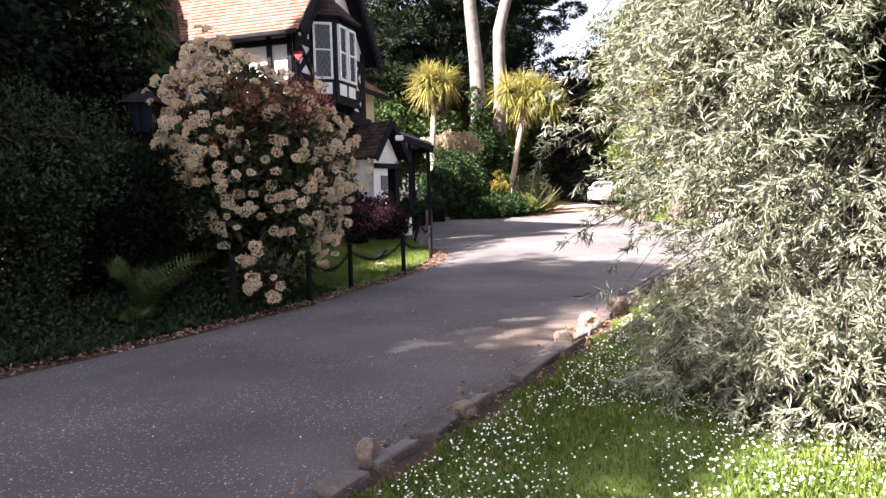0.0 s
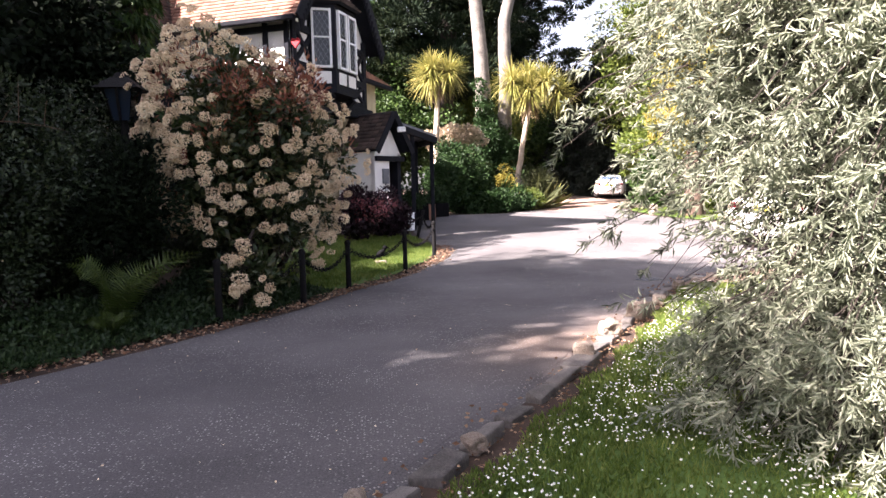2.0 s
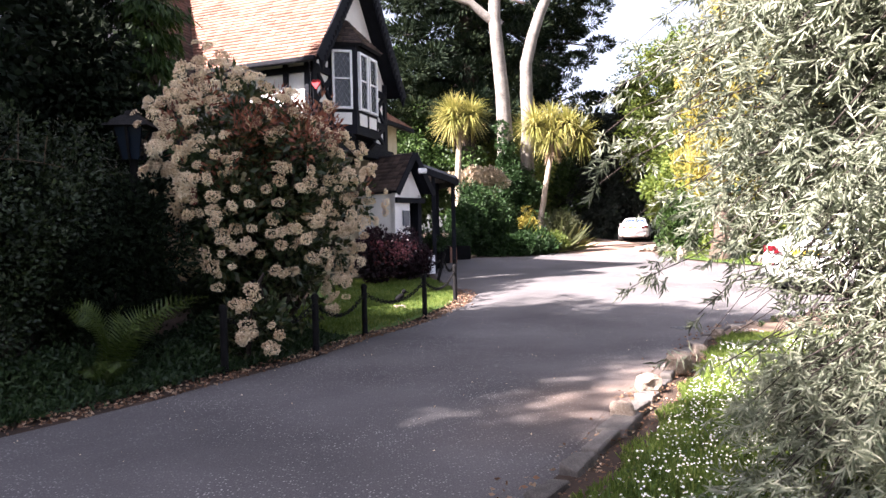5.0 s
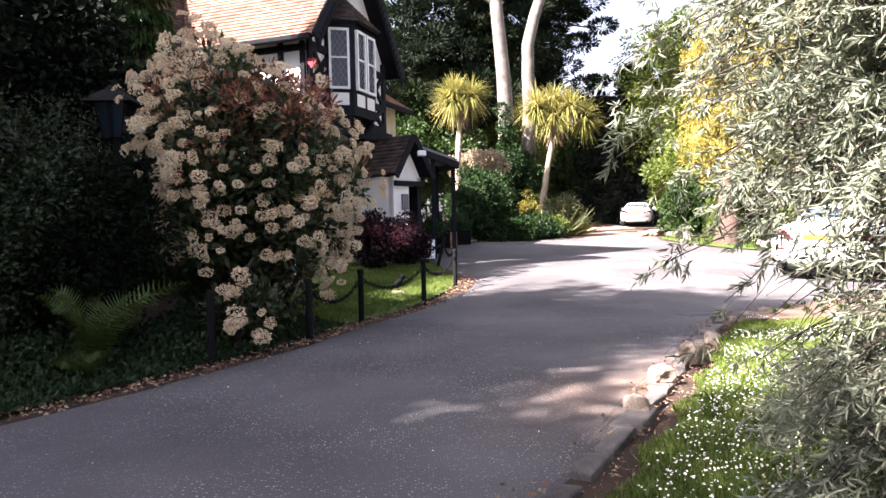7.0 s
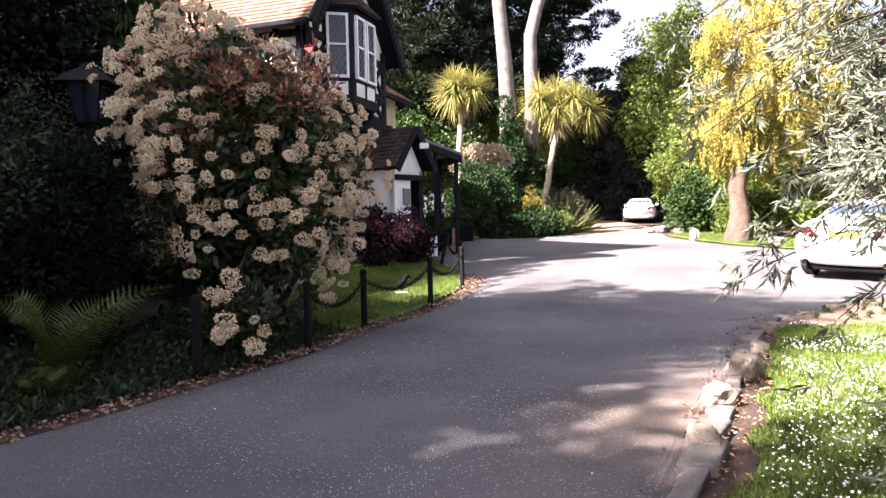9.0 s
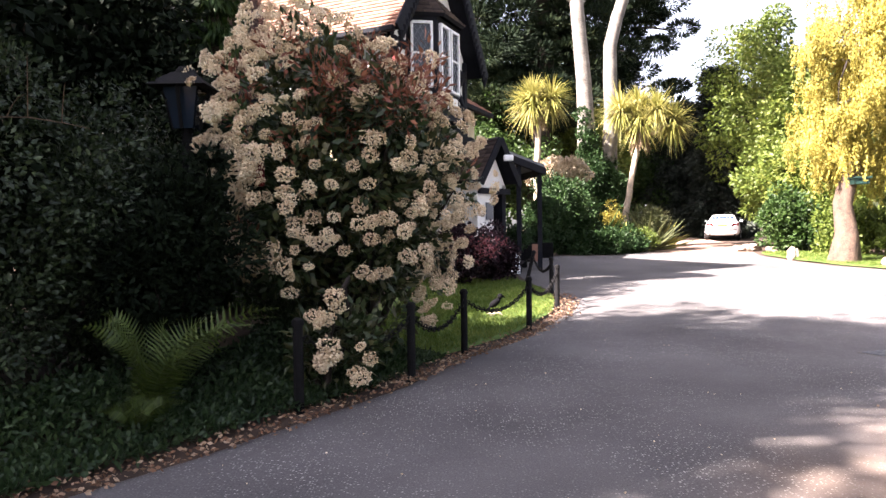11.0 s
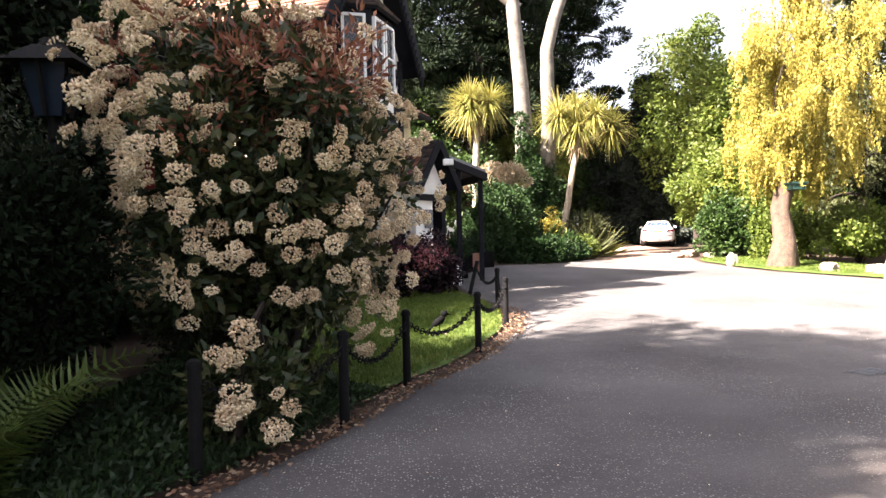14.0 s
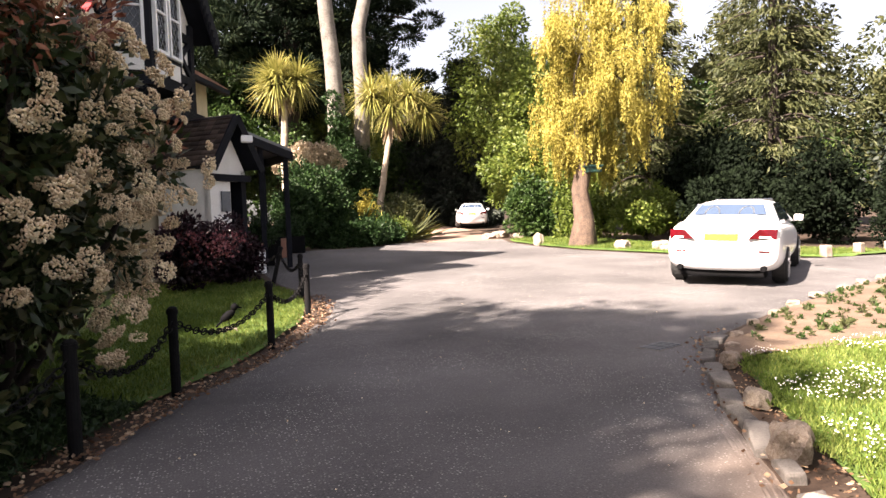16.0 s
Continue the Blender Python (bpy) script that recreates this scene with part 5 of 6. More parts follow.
def porch():
    """Little gabled porch with white walls, and the dark canopy on posts beside it."""
    c, yaw = Vector((0.46, 16.9, 0)), radians(46)
    f = Vector((math.sin(yaw), -math.cos(yaw), 0))       # out of the front
    r = Vector((math.cos(yaw), math.sin(yaw), 0))        # along the front
    z0 = gz(0.5, 17)
    w, ze, za, deep = 0.60, 2.35, 3.22, 1.3

    def pp(a, b, z):
        return c + r * a + f * b + Vector((0, 0, z))
    po = part("porch", (lambda bm: (solid_poly(bm, [pp(-w + 0.12, -0.06, z0), pp(0.02, -0.06, z0), pp(0.02, -0.06, 3.0), pp(-w + 0.12, -0.06, 2.2)], f * -0.15), bm)[1])(bmesh.new()), M_white, house, "white gabled porch")
    bm = bmesh.new()
    solid_poly(bm, [pp(0.02, -0.1, 2.05), pp(w - 0.12, -0.1, 2.05), pp(w - 0.12, -0.1, 2.2), pp(0.02, -0.1, 3.0)], f * -0.12)
    part("gable_panel", bm, M_white, po)
    for sgn in (-1, 1):
        bm = bmesh.new()
        solid_poly(bm, [pp(sgn * (w - 0.12), -0.1, z0), pp(sgn * (w - 0.12), -deep, z0), pp(sgn * (w - 0.12), -deep, 2.25), pp(sgn * (w - 0.12), -0.1, 2.25)], r * (-0.12 * sgn))
        # Right wall is black, not white: the doorway's shade as colour.
        part("side_wall", bm, M_white if sgn < 0 else M_black, po)
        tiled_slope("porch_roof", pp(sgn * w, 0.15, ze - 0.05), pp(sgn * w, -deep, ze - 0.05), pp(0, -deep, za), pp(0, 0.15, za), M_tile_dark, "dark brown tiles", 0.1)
        bm = bmesh.new()
        beam(bm, pp(sgn * (w + 0.03), 0.18, ze - 0.12), pp(0, 0.18, za - 0.04), 0.04, 0.15, (0, 0, 1), 0.01)
        part("barge_board", bm, M_black, po)
    # Black door and ceiling hold the dark of the shaded recess.
    bm = bmesh.new()
    solid_poly(bm, [pp(-w + 0.14, -1.15, z0), pp(w - 0.14, -1.15, z0), pp(w - 0.14, -1.15, 2.2), pp(-w + 0.14, -1.15, 2.2)], f * -0.05)
    part("door", bm, M_black, po, "door in black for the doorway shade")
    bm = bmesh.new()
    solid_poly(bm, [pp(-w + 0.14, -0.2, 2.12), pp(w - 0.14, -0.2, 2.12), pp(w - 0.14, -1.2, 2.12), pp(-w + 0.14, -1.2, 2.12)], (0, 0, 0.05))
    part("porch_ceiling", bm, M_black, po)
    bm = bmesh.new()
    beam(bm, pp(-w + 0.12, -0.02, 2.1), pp(w - 0.1, -0.02, 2.1), 0.08, 0.12, (0, 0, 1), 0.008)
    part("lintel", bm, M_black, po)
    bm = bmesh.new()
    solid_poly(bm, [pp(-0.24, -0.05, 1.5), pp(-0.03, -0.05, 1.5), pp(-0.03, -0.05, 1.86), pp(-0.24, -0.05, 1.86)], f * 0.03)
    part("notice_board", bm, M_slate, po, "dark framed notice board")
    bm = bmesh.new()
    solid_poly(bm, [pp(-0.22, -0.05, 1.22), pp(-0.06, -0.05, 1.22), pp(-0.06, -0.05, 1.44), pp(-0.22, -0.05, 1.44)], f * 0.012)
    sheet_ = part("notice_sheet", bm, M_frame, po, "white printed notice")
    bm = bmesh.new()
    for k in range(5):
        z = 1.26 + 0.035 * k
        solid_poly(bm, [pp(-0.2, -0.035, z), pp(-0.09, -0.035, z), pp(-0.09, -0.035, z + 0.012), pp(-0.2, -0.035, z + 0.012)], f * 0.002)
    part("text_bars", bm, M_slate, sheet_)
    bm = bmesh.new()
    box(bm, Matrix.Translation(pp(0.12, 0.28, 2.72)), 0.2, 0.14, 0.12, 0.02)
    part("lantern", bm, M_frame, po, "white flat porch lamp")
    # canopy
    A, B, C, E = Vector((0.62, 17.25, 2.98)), Vector((1.70, 18.25, 2.70)), Vector((1.3, 19.9, 2.70)), Vector((0.0, 19.0, 2.98))
    can = part("canopy", (lambda bm: (solid_poly(bm, [A, B, C, E], (0, 0, 0.07)), bm)[1])(bmesh.new()), M_slate, house, "dark slate canopy on timber posts")
    for q in (B.lerp(E, 0.07), C.lerp(A, 0.07), A.lerp(B, 0.45) + Vector((-0.06, 0.06, 0))):
        g0 = gz(q.x, q.y)
        part("post", boxed(Matrix.Translation((q.x, q.y, g0)), 0.10, 0.10, q.z - g0, 0.01), M_black, can)
    for p, q in ((A, B), (B, C)):
        bm = bmesh.new()
        beam(bm, p - Vector((0, 0, 0.08)), q - Vector((0, 0, 0.08)), 0.08, 0.16, (0, 0, 1), 0.01)
        part("edge_beam", bm, M_black, can)


porch()


# ---- chain posts ----
POSTS = [(-1.53, 7.46, 0.0), (-0.80, 8.45, 0.0), (-0.33, 9.72, 0.0), (0.50, 11.10, 0.0), (1.10, 12.70, 0.0), (1.22, 14.1, 0.0), (1.0, 15.9, -14.0)]


def post_meshes():
    bm = bmesh.new()
    bmesh.ops.create_cone(bm, cap_ends=True, segments=14, radius1=0.037, radius2=0.035, depth=0.70, matrix=Matrix.Translation((0, 0, 0.25)))
    shaft = bpy.data.meshes.new("shaft")
    bm.to_mesh(shaft)
    bm.free()
    shaft.materials.append(M_iron)
    bm = bmesh.new()
    bmesh.ops.create_cone(bm, cap_ends=True, segments=14, radius1=0.043, radius2=0.043, depth=0.03, matrix=Matrix.Translation((0, 0, 0.605)))
    bmesh.ops.create_uvsphere(bm, u_segments=14, v_segments=8, radius=0.038, matrix=Matrix.Translation((0, 0, 0.625)) @ Matrix.Diagonal((1, 1, 0.6, 1)))
    cap = bpy.data.meshes.new("cap")
    bm.to_mesh(cap)
    bm.free()
    cap.materials.append(M_iron)
    return shaft, cap


def chains():
    shaft, cap = post_meshes()
    first = thing("chain_post", (0, 0, 0), "slim black iron post holding a chain along the lawn", "post", "chain posts along the drive")
    attach(new("shaft", shaft), first)
    attach(new("cap", cap), first)
    tops = []
    for i, (x, y, tilt) in enumerate(POSTS):
        m = pose(x, y, gz(x, y), 0, -tilt, 0)
        if i == 0:
            first.matrix_basis = m
        else:
            copy_thing(first, m)
        tops.append(m @ Vector((0, 0, 0.53)))
    bm = bmesh.new()
    R, r, k, q = 0.026, 0.0065, 10, 5
    ring = []
    for i in range(k):
        a = 2 * math.pi * i / k
        c = Vector((math.cos(a) * R * 1.5, math.sin(a) * R, 0))
        o = Vector((math.cos(a), math.sin(a), 0))
        ring.append([bm.verts.new(c + o * r * math.cos(2 * math.pi * j / q) + Vector((0, 0, r * math.sin(2 * math.pi * j / q)))) for j in range(q)])
    for i in range(k):
        for j in range(q):
            bm.faces.new((ring[i][j], ring[(i + 1) % k][j], ring[(i + 1) % k][(j + 1) % q], ring[i][(j + 1) % q]))
    link = bpy.data.meshes.new("link")
    bm.to_mesh(link)
    bm.free()
    link.materials.append(M_iron)
    ends = tops + [Vector((0.45, 17.2, gz(0, 17) + 0.5))]
    for a, b in zip(ends[:-1], ends[1:]):
        L = (b - a).length
        sag = 0.2
        n = int(L * 1.06 / 0.058)
        ch = thing("chain", a, "black iron chain sagging between the posts", "chain", "chains between the posts")
        for i in range(n):
            t = (i + 0.5) / n
            p = a.lerp(b, t) - Vector((0, 0, sag * 4 * t * (1 - t)))
            d = (b - a) - Vector((0, 0, sag * 4 * (1 - 2 * t)))
            ob = new("link", link)
            ob.matrix_basis = Matrix.Translation(p) @ d.to_track_quat("X", "Z").to_matrix().to_4x4() @ pose(0, 0, 0, 90 * (i % 2) + 20, 0, 0)
            attach(ob, ch)


chains()


# ---- cars ----
def car(at, heading, label, scale=1.0):
    """A two-door coupe: lofted body, cabin, glass, wheels, lamps. Built at the origin, nose to +y, then placed."""
    x, y = at
    h = Vector((math.sin(radians(heading)), math.cos(radians(heading))))
    t = thing("car", (0, 0, 0), label, "car")
    stations = [  # y, half width, sill z, shoulder z, deck z
        (-2.28, 0.74, 0.36, 0.80, 0.86), (-2.21, 0.84, 0.28, 0.92, 1.00), (-1.9, 0.885, 0.22, 0.97, 1.12), (-1.2, 0.895, 0.2, 0.95, 1.08), (-0.3, 0.895, 0.2, 0.91, 0.98),
        (0.6, 0.89, 0.2, 0.9, 0.96), (1.3, 0.89, 0.2, 0.86, 0.93), (1.9, 0.86, 0.22, 0.76, 0.82), (2.22, 0.74, 0.28, 0.62, 0.68), (2.32, 0.55, 0.36, 0.52, 0.56)]
    V, k = [], 12
    for (sy, w, z0, z1, z2) in stations:
        half = [(0, z0), (w * 0.75, z0), (w * 0.97, z0 + 0.1), (w, (z0 + z1) / 2), (w * 0.96, z1), (w * 0.72, z2), (0, z2 + 0.02)]
        ringp = half + [(-px, pz) for px, pz in half[-2:0:-1]]
        V += [(px, sy, pz) for px, pz in ringp]
    F = []
    for i in range(len(stations) - 1):
        for j in range(k):
            F.append((i * k + j, i * k + (j + 1) % k, (i + 1) * k + (j + 1) % k, (i + 1) * k + j))
    bm = bmesh.new()
    vs = [bm.verts.new(v) for v in V]
    for f in F:
        bm.faces.new([vs[i] for i in f])
    bm.faces.new(vs[:k][::-1])
    bm.faces.new(vs[-k:])
    body = part("body", bm, M_car, t, smooth=True)
    body.modifiers.new("round", "SUBSURF").levels = 2
    body.modifiers["round"].render_levels = 2
    # cabin: roof plate and pillars over dark glass
    sections = [(-1.62, 0.62, 1.05), (-1.0, 0.57, 1.325), (-0.35, 0.56, 1.375), (0.25, 0.55, 1.36), (1.05, 0.66, 0.98)]
    bm = bmesh.new()
    rows = []
    for sy, w, z in sections:
        rows.append([bm.verts.new(p) for p in ((-w - 0.17, sy, 0.93), (-w, sy, z - 0.04), (-w * 0.6, sy, z), (w * 0.6, sy, z), (w, sy, z - 0.04), (w + 0.17, sy, 0.93))])
    for a, b in zip(rows[:-1], rows[1:]):
        for j in range(5):
            bm.faces.new((a[j], a[j + 1], b[j + 1], b[j]))
    part("cabin", bm, M_car, t, smooth=True)
    def plate(name, pts, mat, parent, off, lab=""):
        bm = bmesh.new()
        n = (Vector(pts[1]) - Vector(pts[0])).cross(Vector(pts[2]) - Vector(pts[0])).normalized()
        if n.dot(Vector(off)) < 0:
            n = -n
        solid_poly(bm, [Vector(p) + n * 0.012 for p in pts], n * 0.006)
        return part(name, bm, mat, parent, lab)
    rear = plate("rear_window", [(-0.57, -1.43, 1.13), (0.57, -1.43, 1.13), (0.50, -1.08, 1.29), (-0.50, -1.08, 1.29)], M_rearglass, t, (0, -1, 0.5))
    for cx in (-0.27, 0.27):
        q = [(cx + 0.115 * math.cos(a), -1.44 + 0.35 * (0.06 + 0.72 * math.sin(a)), 1.148 + 0.16 * (0.06 + 0.72 * math.sin(a))) for a in np.linspace(0, math.pi, 11)]
        V, F = tube_np(q, np.full(11, 0.012), 6)
        part_np("headrest_hoop", V, F, M_alloy, rear, "pale hoop behind the seat", smooth=True)
    plate("windscreen", [(-0.6, 0.95, 1.03), (0.6, 0.95, 1.03), (0.5, 0.33, 1.365), (-0.5, 0.33, 1.365)], M_carglass, t, (0, 1, 0.5))
    for sg in (-1, 1):
        plate("side_window", [(sg * 0.745, -1.15, 0.98), (sg * 0.755, 0.75, 0.98), (sg * 0.60, 0.28, 1.31), (sg * 0.60, -0.85, 1.3)], M_carglass, t, (sg, 0, 0.3))
        bm = bmesh.new()
        box(bm, pose(sg * 0.93, 0.62, 0.95), 0.16, 0.1, 0.12, 0.03)
        part("mirror", bm, M_car, t)
        # tail lamp wraps the corner
        bm = bmesh.new()
        solid_poly(bm, [(sg * 0.40, -2.22, 0.79), (sg * 0.79, -2.09, 0.78), (sg * 0.80, -2.04, 0.93), (sg * 0.55, -2.20, 0.94)], (0, -0.12, 0))
        tl = part("tail_lamp", bm, M_redlamp, t, "red tail lamp")
        bm = bmesh.new()
        solid_poly(bm, [(sg * 0.56, -2.285, 0.805), (sg * 0.72, -2.235, 0.80), (sg * 0.72, -2.235, 0.825), (sg * 0.56, -2.285, 0.83)], (0, -0.03, 0))
        part("reversing_lens", bm, M_frame, tl)
        bm = bmesh.new()
        bmesh.ops.create_cone(bm, cap_ends=True, segments=14, radius1=0.045, radius2=0.045, depth=0.2, matrix=pose(sg * 0.62, -2.2, 0.33, 90))
        part("exhaust", bm, M_dark, t)
        bm = bmesh.new()
        box(bm, pose(sg * 0.62, -2.26, 0.58), 0.16, 0.05, 0.03, 0.008)
        part("reflector", bm, M_redlamp, t)
        for wy in (-1.35, 1.38):
            bm = bmesh.new()
            r = bmesh.ops.create_cone(bm, cap_ends=True, segments=28, radius1=0.325, radius2=0.325, depth=0.23, matrix=pose(sg * 0.79, wy, 0.325, 0, 90))
            bmesh.ops.bevel(bm, geom=[e for e in bm.edges if abs(e.calc_face_angle(0)) > 1.0], offset=0.04, segments=2, affect="EDGES")
            wh = part("wheel", bm, M_tyre, t)
            bm = bmesh.new()
            for q in range(7):
                a = 2 * math.pi * q / 7
                beam(bm, (sg * 0.905, wy, 0.325), (sg * 0.905, wy + 0.21 * math.cos(a), 0.325 + 0.21 * math.sin(a)), 0.05, 0.03, (1, 0, 0))
            bmesh.ops.create_cone(bm, cap_ends=True, segments=24, radius1=0.23, radius2=0.23, depth=0.02, matrix=pose(sg * 0.89, wy, 0.325, 0, 90))
            part("rim", bm, M_alloy, wh)
    bm = bmesh.new()
    box(bm, pose(0, -2.27, 0.76), 0.5, 0.03, 0.11, 0.006)
    part("number_plate", bm, M_plate, t)
    bm = bmesh.new()
    box(bm, pose(0, -2.02, 0.17), 1.30, 0.22, 0.12, 0.03)
    part("diffuser", bm, M_dark, t)
    # stand it on the slope
    f = Vector((h.x, h.y, (gz(x + h.x, y + h.y) - gz(x - h.x, y - h.y)) / 2)).normalized()
    rr = Vector((h.y, -h.x, 0))
    rr.z = (gz(x + rr.x, y + rr.y) - gz(x - rr.x, y - rr.y)) / 2
    rr.normalize()
    up = rr.cross(f).normalized()
    rr = f.cross(up)
    m = Matrix((rr, f, up)).transposed().to_4x4() @ Matrix.Diagonal((scale, scale, scale, 1))
    m.translation = (x, y, gz(x, y))
    t.matrix_basis = m
    return t


car((9.12, 14.0), 51.0, "white coupe seen from behind, parked on the sunlit drive", 0.97)
car((12.1, 34.0), 23.0, "white car parked at the far end of the drive", 0.82)


# ---- undergrowth, ferns and litter along the drive ----
def undergrowth():
    n = 52000
    y = rng.uniform(1.0, 9.4, n)
    k = rng.beta(1.2, 1.6, n)
    x = x_left(y) - 0.18 - 1.9 * k
    h = 0.04 + 0.42 * np.clip(k * 1.8, 0, 1) * rng.uniform(0.2, 1, n)
    h *= np.clip(0.65 + 0.8 * np.array([noise.noise((a * 1.3, b * 1.3, 0.0)) for a, b in zip(x, y)]), 0.15, 1.3)
    P = np.stack([x, y, rise(x, y) + h], axis=1)
    D = rng.normal(0, 1, (n, 3)) + np.array([0.3, -0.3, 0.5])
    V, F = blades(P, D, 0.06, 0.026, 0.15)
    ob = part_np("undergrowth", V, F, M_under)
    tagged(ob, "low leafy green ground cover under the thicket", "ground cover", kind="stuff")


undergrowth()


def fern(at, size, fronds, label, lean):
    x, y = at
    z0 = gz(x, y)
    t = thing("fern", (x, y, z0), label, "fern")
    for i in range(fronds):
        a = 2 * np.pi * i / fronds + rng.normal(0, 0.2)
        L = size * rng.uniform(0.75, 1.1)
        d = np.array([np.cos(a), np.sin(a), 0])
        n = 30
        s = np.linspace(0, 1, n)[:, None]
        spine = np.array([x, y, z0]) + d * L * (0.14 * s + 0.34 * s ** 2.4) + np.array([0, 0, 1.0]) * L * (1.05 * s - 0.32 * s ** 3) + np.array(lean) * s * L
        V1, F1 = tube_np(spine, np.linspace(0.006, 0.0015, n), 3)
        T = unit(np.gradient(spine, axis=0))
        side = unit(np.cross(T, np.array([d[0], d[1], 0.4])))
        P, D = [], []
        for sg in (-1, 1):
            P.append(spine[2:])
            D.append(side[2:] * sg + T[2:] * 0.45)
        P, D = np.concatenate(P), unit(np.concatenate(D))
        k = np.concatenate([np.linspace(0.15, 1, n)[2:]] * 2)
        ln = (0.145 * size * np.sin(np.pi * (0.12 + 0.85 * k)) + 0.01)[:, None]
        up = np.cross(D, np.concatenate([T[2:]] * 2))
        up = unit(np.cross(np.concatenate([T[2:]] * 2), D))
        w = np.concatenate([T[2:]] * 2) * (0.0085 * size)
        V2 = np.stack([P - w, P + D * ln * 0.5 - w * 0.9 + up * 0.004, P + D * ln, P + w], axis=1).reshape(-1, 3)
        F2 = np.arange(len(P) * 4).reshape(-1, 4)
        V, F = joined([(V1, F1), (V2, F2)])
        part_np("frond", V, F, M_fern, t)


fern((-2.42, 6.98), 1.1, 11, "green fern with upright arching fronds in the undergrowth", (0.3, -0.1, -0.1))
fern((-2.35, 6.75), 0.55, 8, "small brownish fern drooping over the litter", (0.2, -0.2, -0.25))


def litter():
    n = 3000
    y = rng.uniform(0.5, 14.2, n)
    off = np.abs(rng.normal(0, 0.12, n))
    x = x_left(y) + 0.14 - off * 1.7 + rng.normal(0, 0.03, n)
    P = np.stack([x, y, rise(x, y) + 0.012 + rng.uniform(0, 0.012, n)], axis=1)
    D = rng.normal(0, 1, (n, 3)) * np.array([1, 1, 0.12])
    V, F = blades(P, D, 0.038, 0.022, 0.1)
    tagged(part_np("leaf_litter", V, F, M_deadleaf), "fallen brown leaves and petals along the drive edge", "leaf litter", kind="stuff")
    n = 170
    y = rng.uniform(2.5, 15.0, n)
    f = rng.uniform(0.02, 0.98, n)
    x = x_left(y) + (np.minimum(x_right(y), 6.0) - x_left(y)) * f
    P = np.stack([x, y, rise(x, y) + 0.012], axis=1)
    D = rng.normal(0, 1, (n, 3)) * np.array([1, 1, 0.05])
    V, F = blades(P, D, 0.014, 0.011, 0.1)
    tagged(part_np("scattered_petals", V, F, M_cluster), "pale fallen petals scattered over the asphalt", "petals", kind="stuff")
    n = 220
    y = rng.uniform(2.5, 10.0, n)
    x = x_right(y) - np.abs(rng.normal(0, 0.1, n)) + 0.02
    P = np.stack([x, y, rise(x, y) + 0.014], axis=1)
    V, F = blades(P, rng.normal(0, 1, (n, 3)) * np.array([1, 1, 0.1]), 0.035, 0.022, 0.1)
    tagged(part_np("kerb_litter", V, F, M_deadleaf), "dry leaves gathered against the kerb", "leaf litter", kind="stuff")
    n = 1800
    y = rng.uniform(0.0, 9.0, n)
    x = x_right(y) + rng.uniform(0.14, 0.52, n)
    P = np.stack([x, y, rise(x, y) + 0.0 + rng.uniform(0, 0.02, n)], axis=1)
    V, F = blades(P, rng.normal(0, 1, (n, 3)) * np.array([1, 1, 0.25]), 0.028, 0.013, 0.15)
    tagged(part_np("soil_litter", V, F, M_deadleaf), "brown leaf fragments on the soil behind the kerb", "leaf litter", kind="stuff")


litter()


# ---- kerb, rocks, grass and daisies ----
def rock_mesh(seed, rough=0.28):
    bm = bmesh.new()
    bmesh.ops.create_icosphere(bm, subdivisions=3, radius=1.0)
    for v in bm.verts:
        c = v.co.normalized()
        box_k = 1.0 / max(abs(c.x), abs(c.y), abs(c.z))
        k = 0.62 * min(box_k, 1.35) + 0.3
        v.co = c * k * (1 + rough * noise.noise(c * 1.6 + Vector((seed, 0, 0))) + 0.5 * rough * noise.noise(c * 4 + Vector((0, seed, 0))))
    me = bpy.data.meshes.new("rock")
    bm.to_mesh(me)
    bm.free()
    me.materials.append(M_rock)
    return me


ROCKS = [rock_mesh(s) for s in (1.3, 5.1, 9.7, 14.2)]


def rock(x, y, sx, sy, sz, turn, label, k=0, group="rocks edging the drive"):
    ob = new("edging_rock", ROCKS[k % 4])
    ob.matrix_basis = pose(x, y, gz(x, y) + sz * 0.55, 0, 0, turn) @ Matrix.Diagonal((sx, sy, sz, 1))
    tagged(ob, label, "rock", group)


for i, (x, y, s, h) in enumerate(((-0.92, 2.15, 0.12, 0.1), (-0.06, 3.16, 0.085, 0.11), (0.50, 3.80, 0.10, 0.07), (1.57, 5.42, 0.15, 0.14), (2.06, 6.22, 0.16, 0.14), (2.56, 6.82, 0.22, 0.2), (3.09, 7.56, 0.14, 0.13), (3.75, 8.50, 0.14, 0.13),
                                  (4.2, 8.95, 0.11, 0.08), (4.62, 9.35, 0.15, 0.10), (5.25, 9.78, 0.18, 0.11), (5.95, 10.15, 0.2, 0.10), (6.7, 10.6, 0.2, 0.12), (7.6, 11.05, 0.22, 0.11), (8.5, 11.4, 0.2, 0.12), (9.3, 11.75, 0.22, 0.13), (10.2, 12.1, 0.2, 0.12))):
    q = 0.95 if i < 3 else 0.8 if i < 9 else 0.62
    rock(x, y, s * 0.72 * q, s * 0.6 * q, h * 0.68 * q, 40 + 37 * i, "pale rough rock at the kerb, catching the sun" if i > 3 else "rough grey-brown rock set on the kerb", i)
for i, (x, y, s, h) in enumerate(((9.05, 21.6, 0.13, 0.22), (10.15, 19.1, 0.2, 0.16), (10.75, 18.3, 0.24, 0.17), (8.9, 24.6, 0.3, 0.12), (9.5, 25.2, 0.28, 0.14), (9.9, 24.6, 0.2, 0.1))):
    rock(x, y, s, s, h, 31 * i, "pale upright stone on the sunlit verge", i, "stones on the verge")


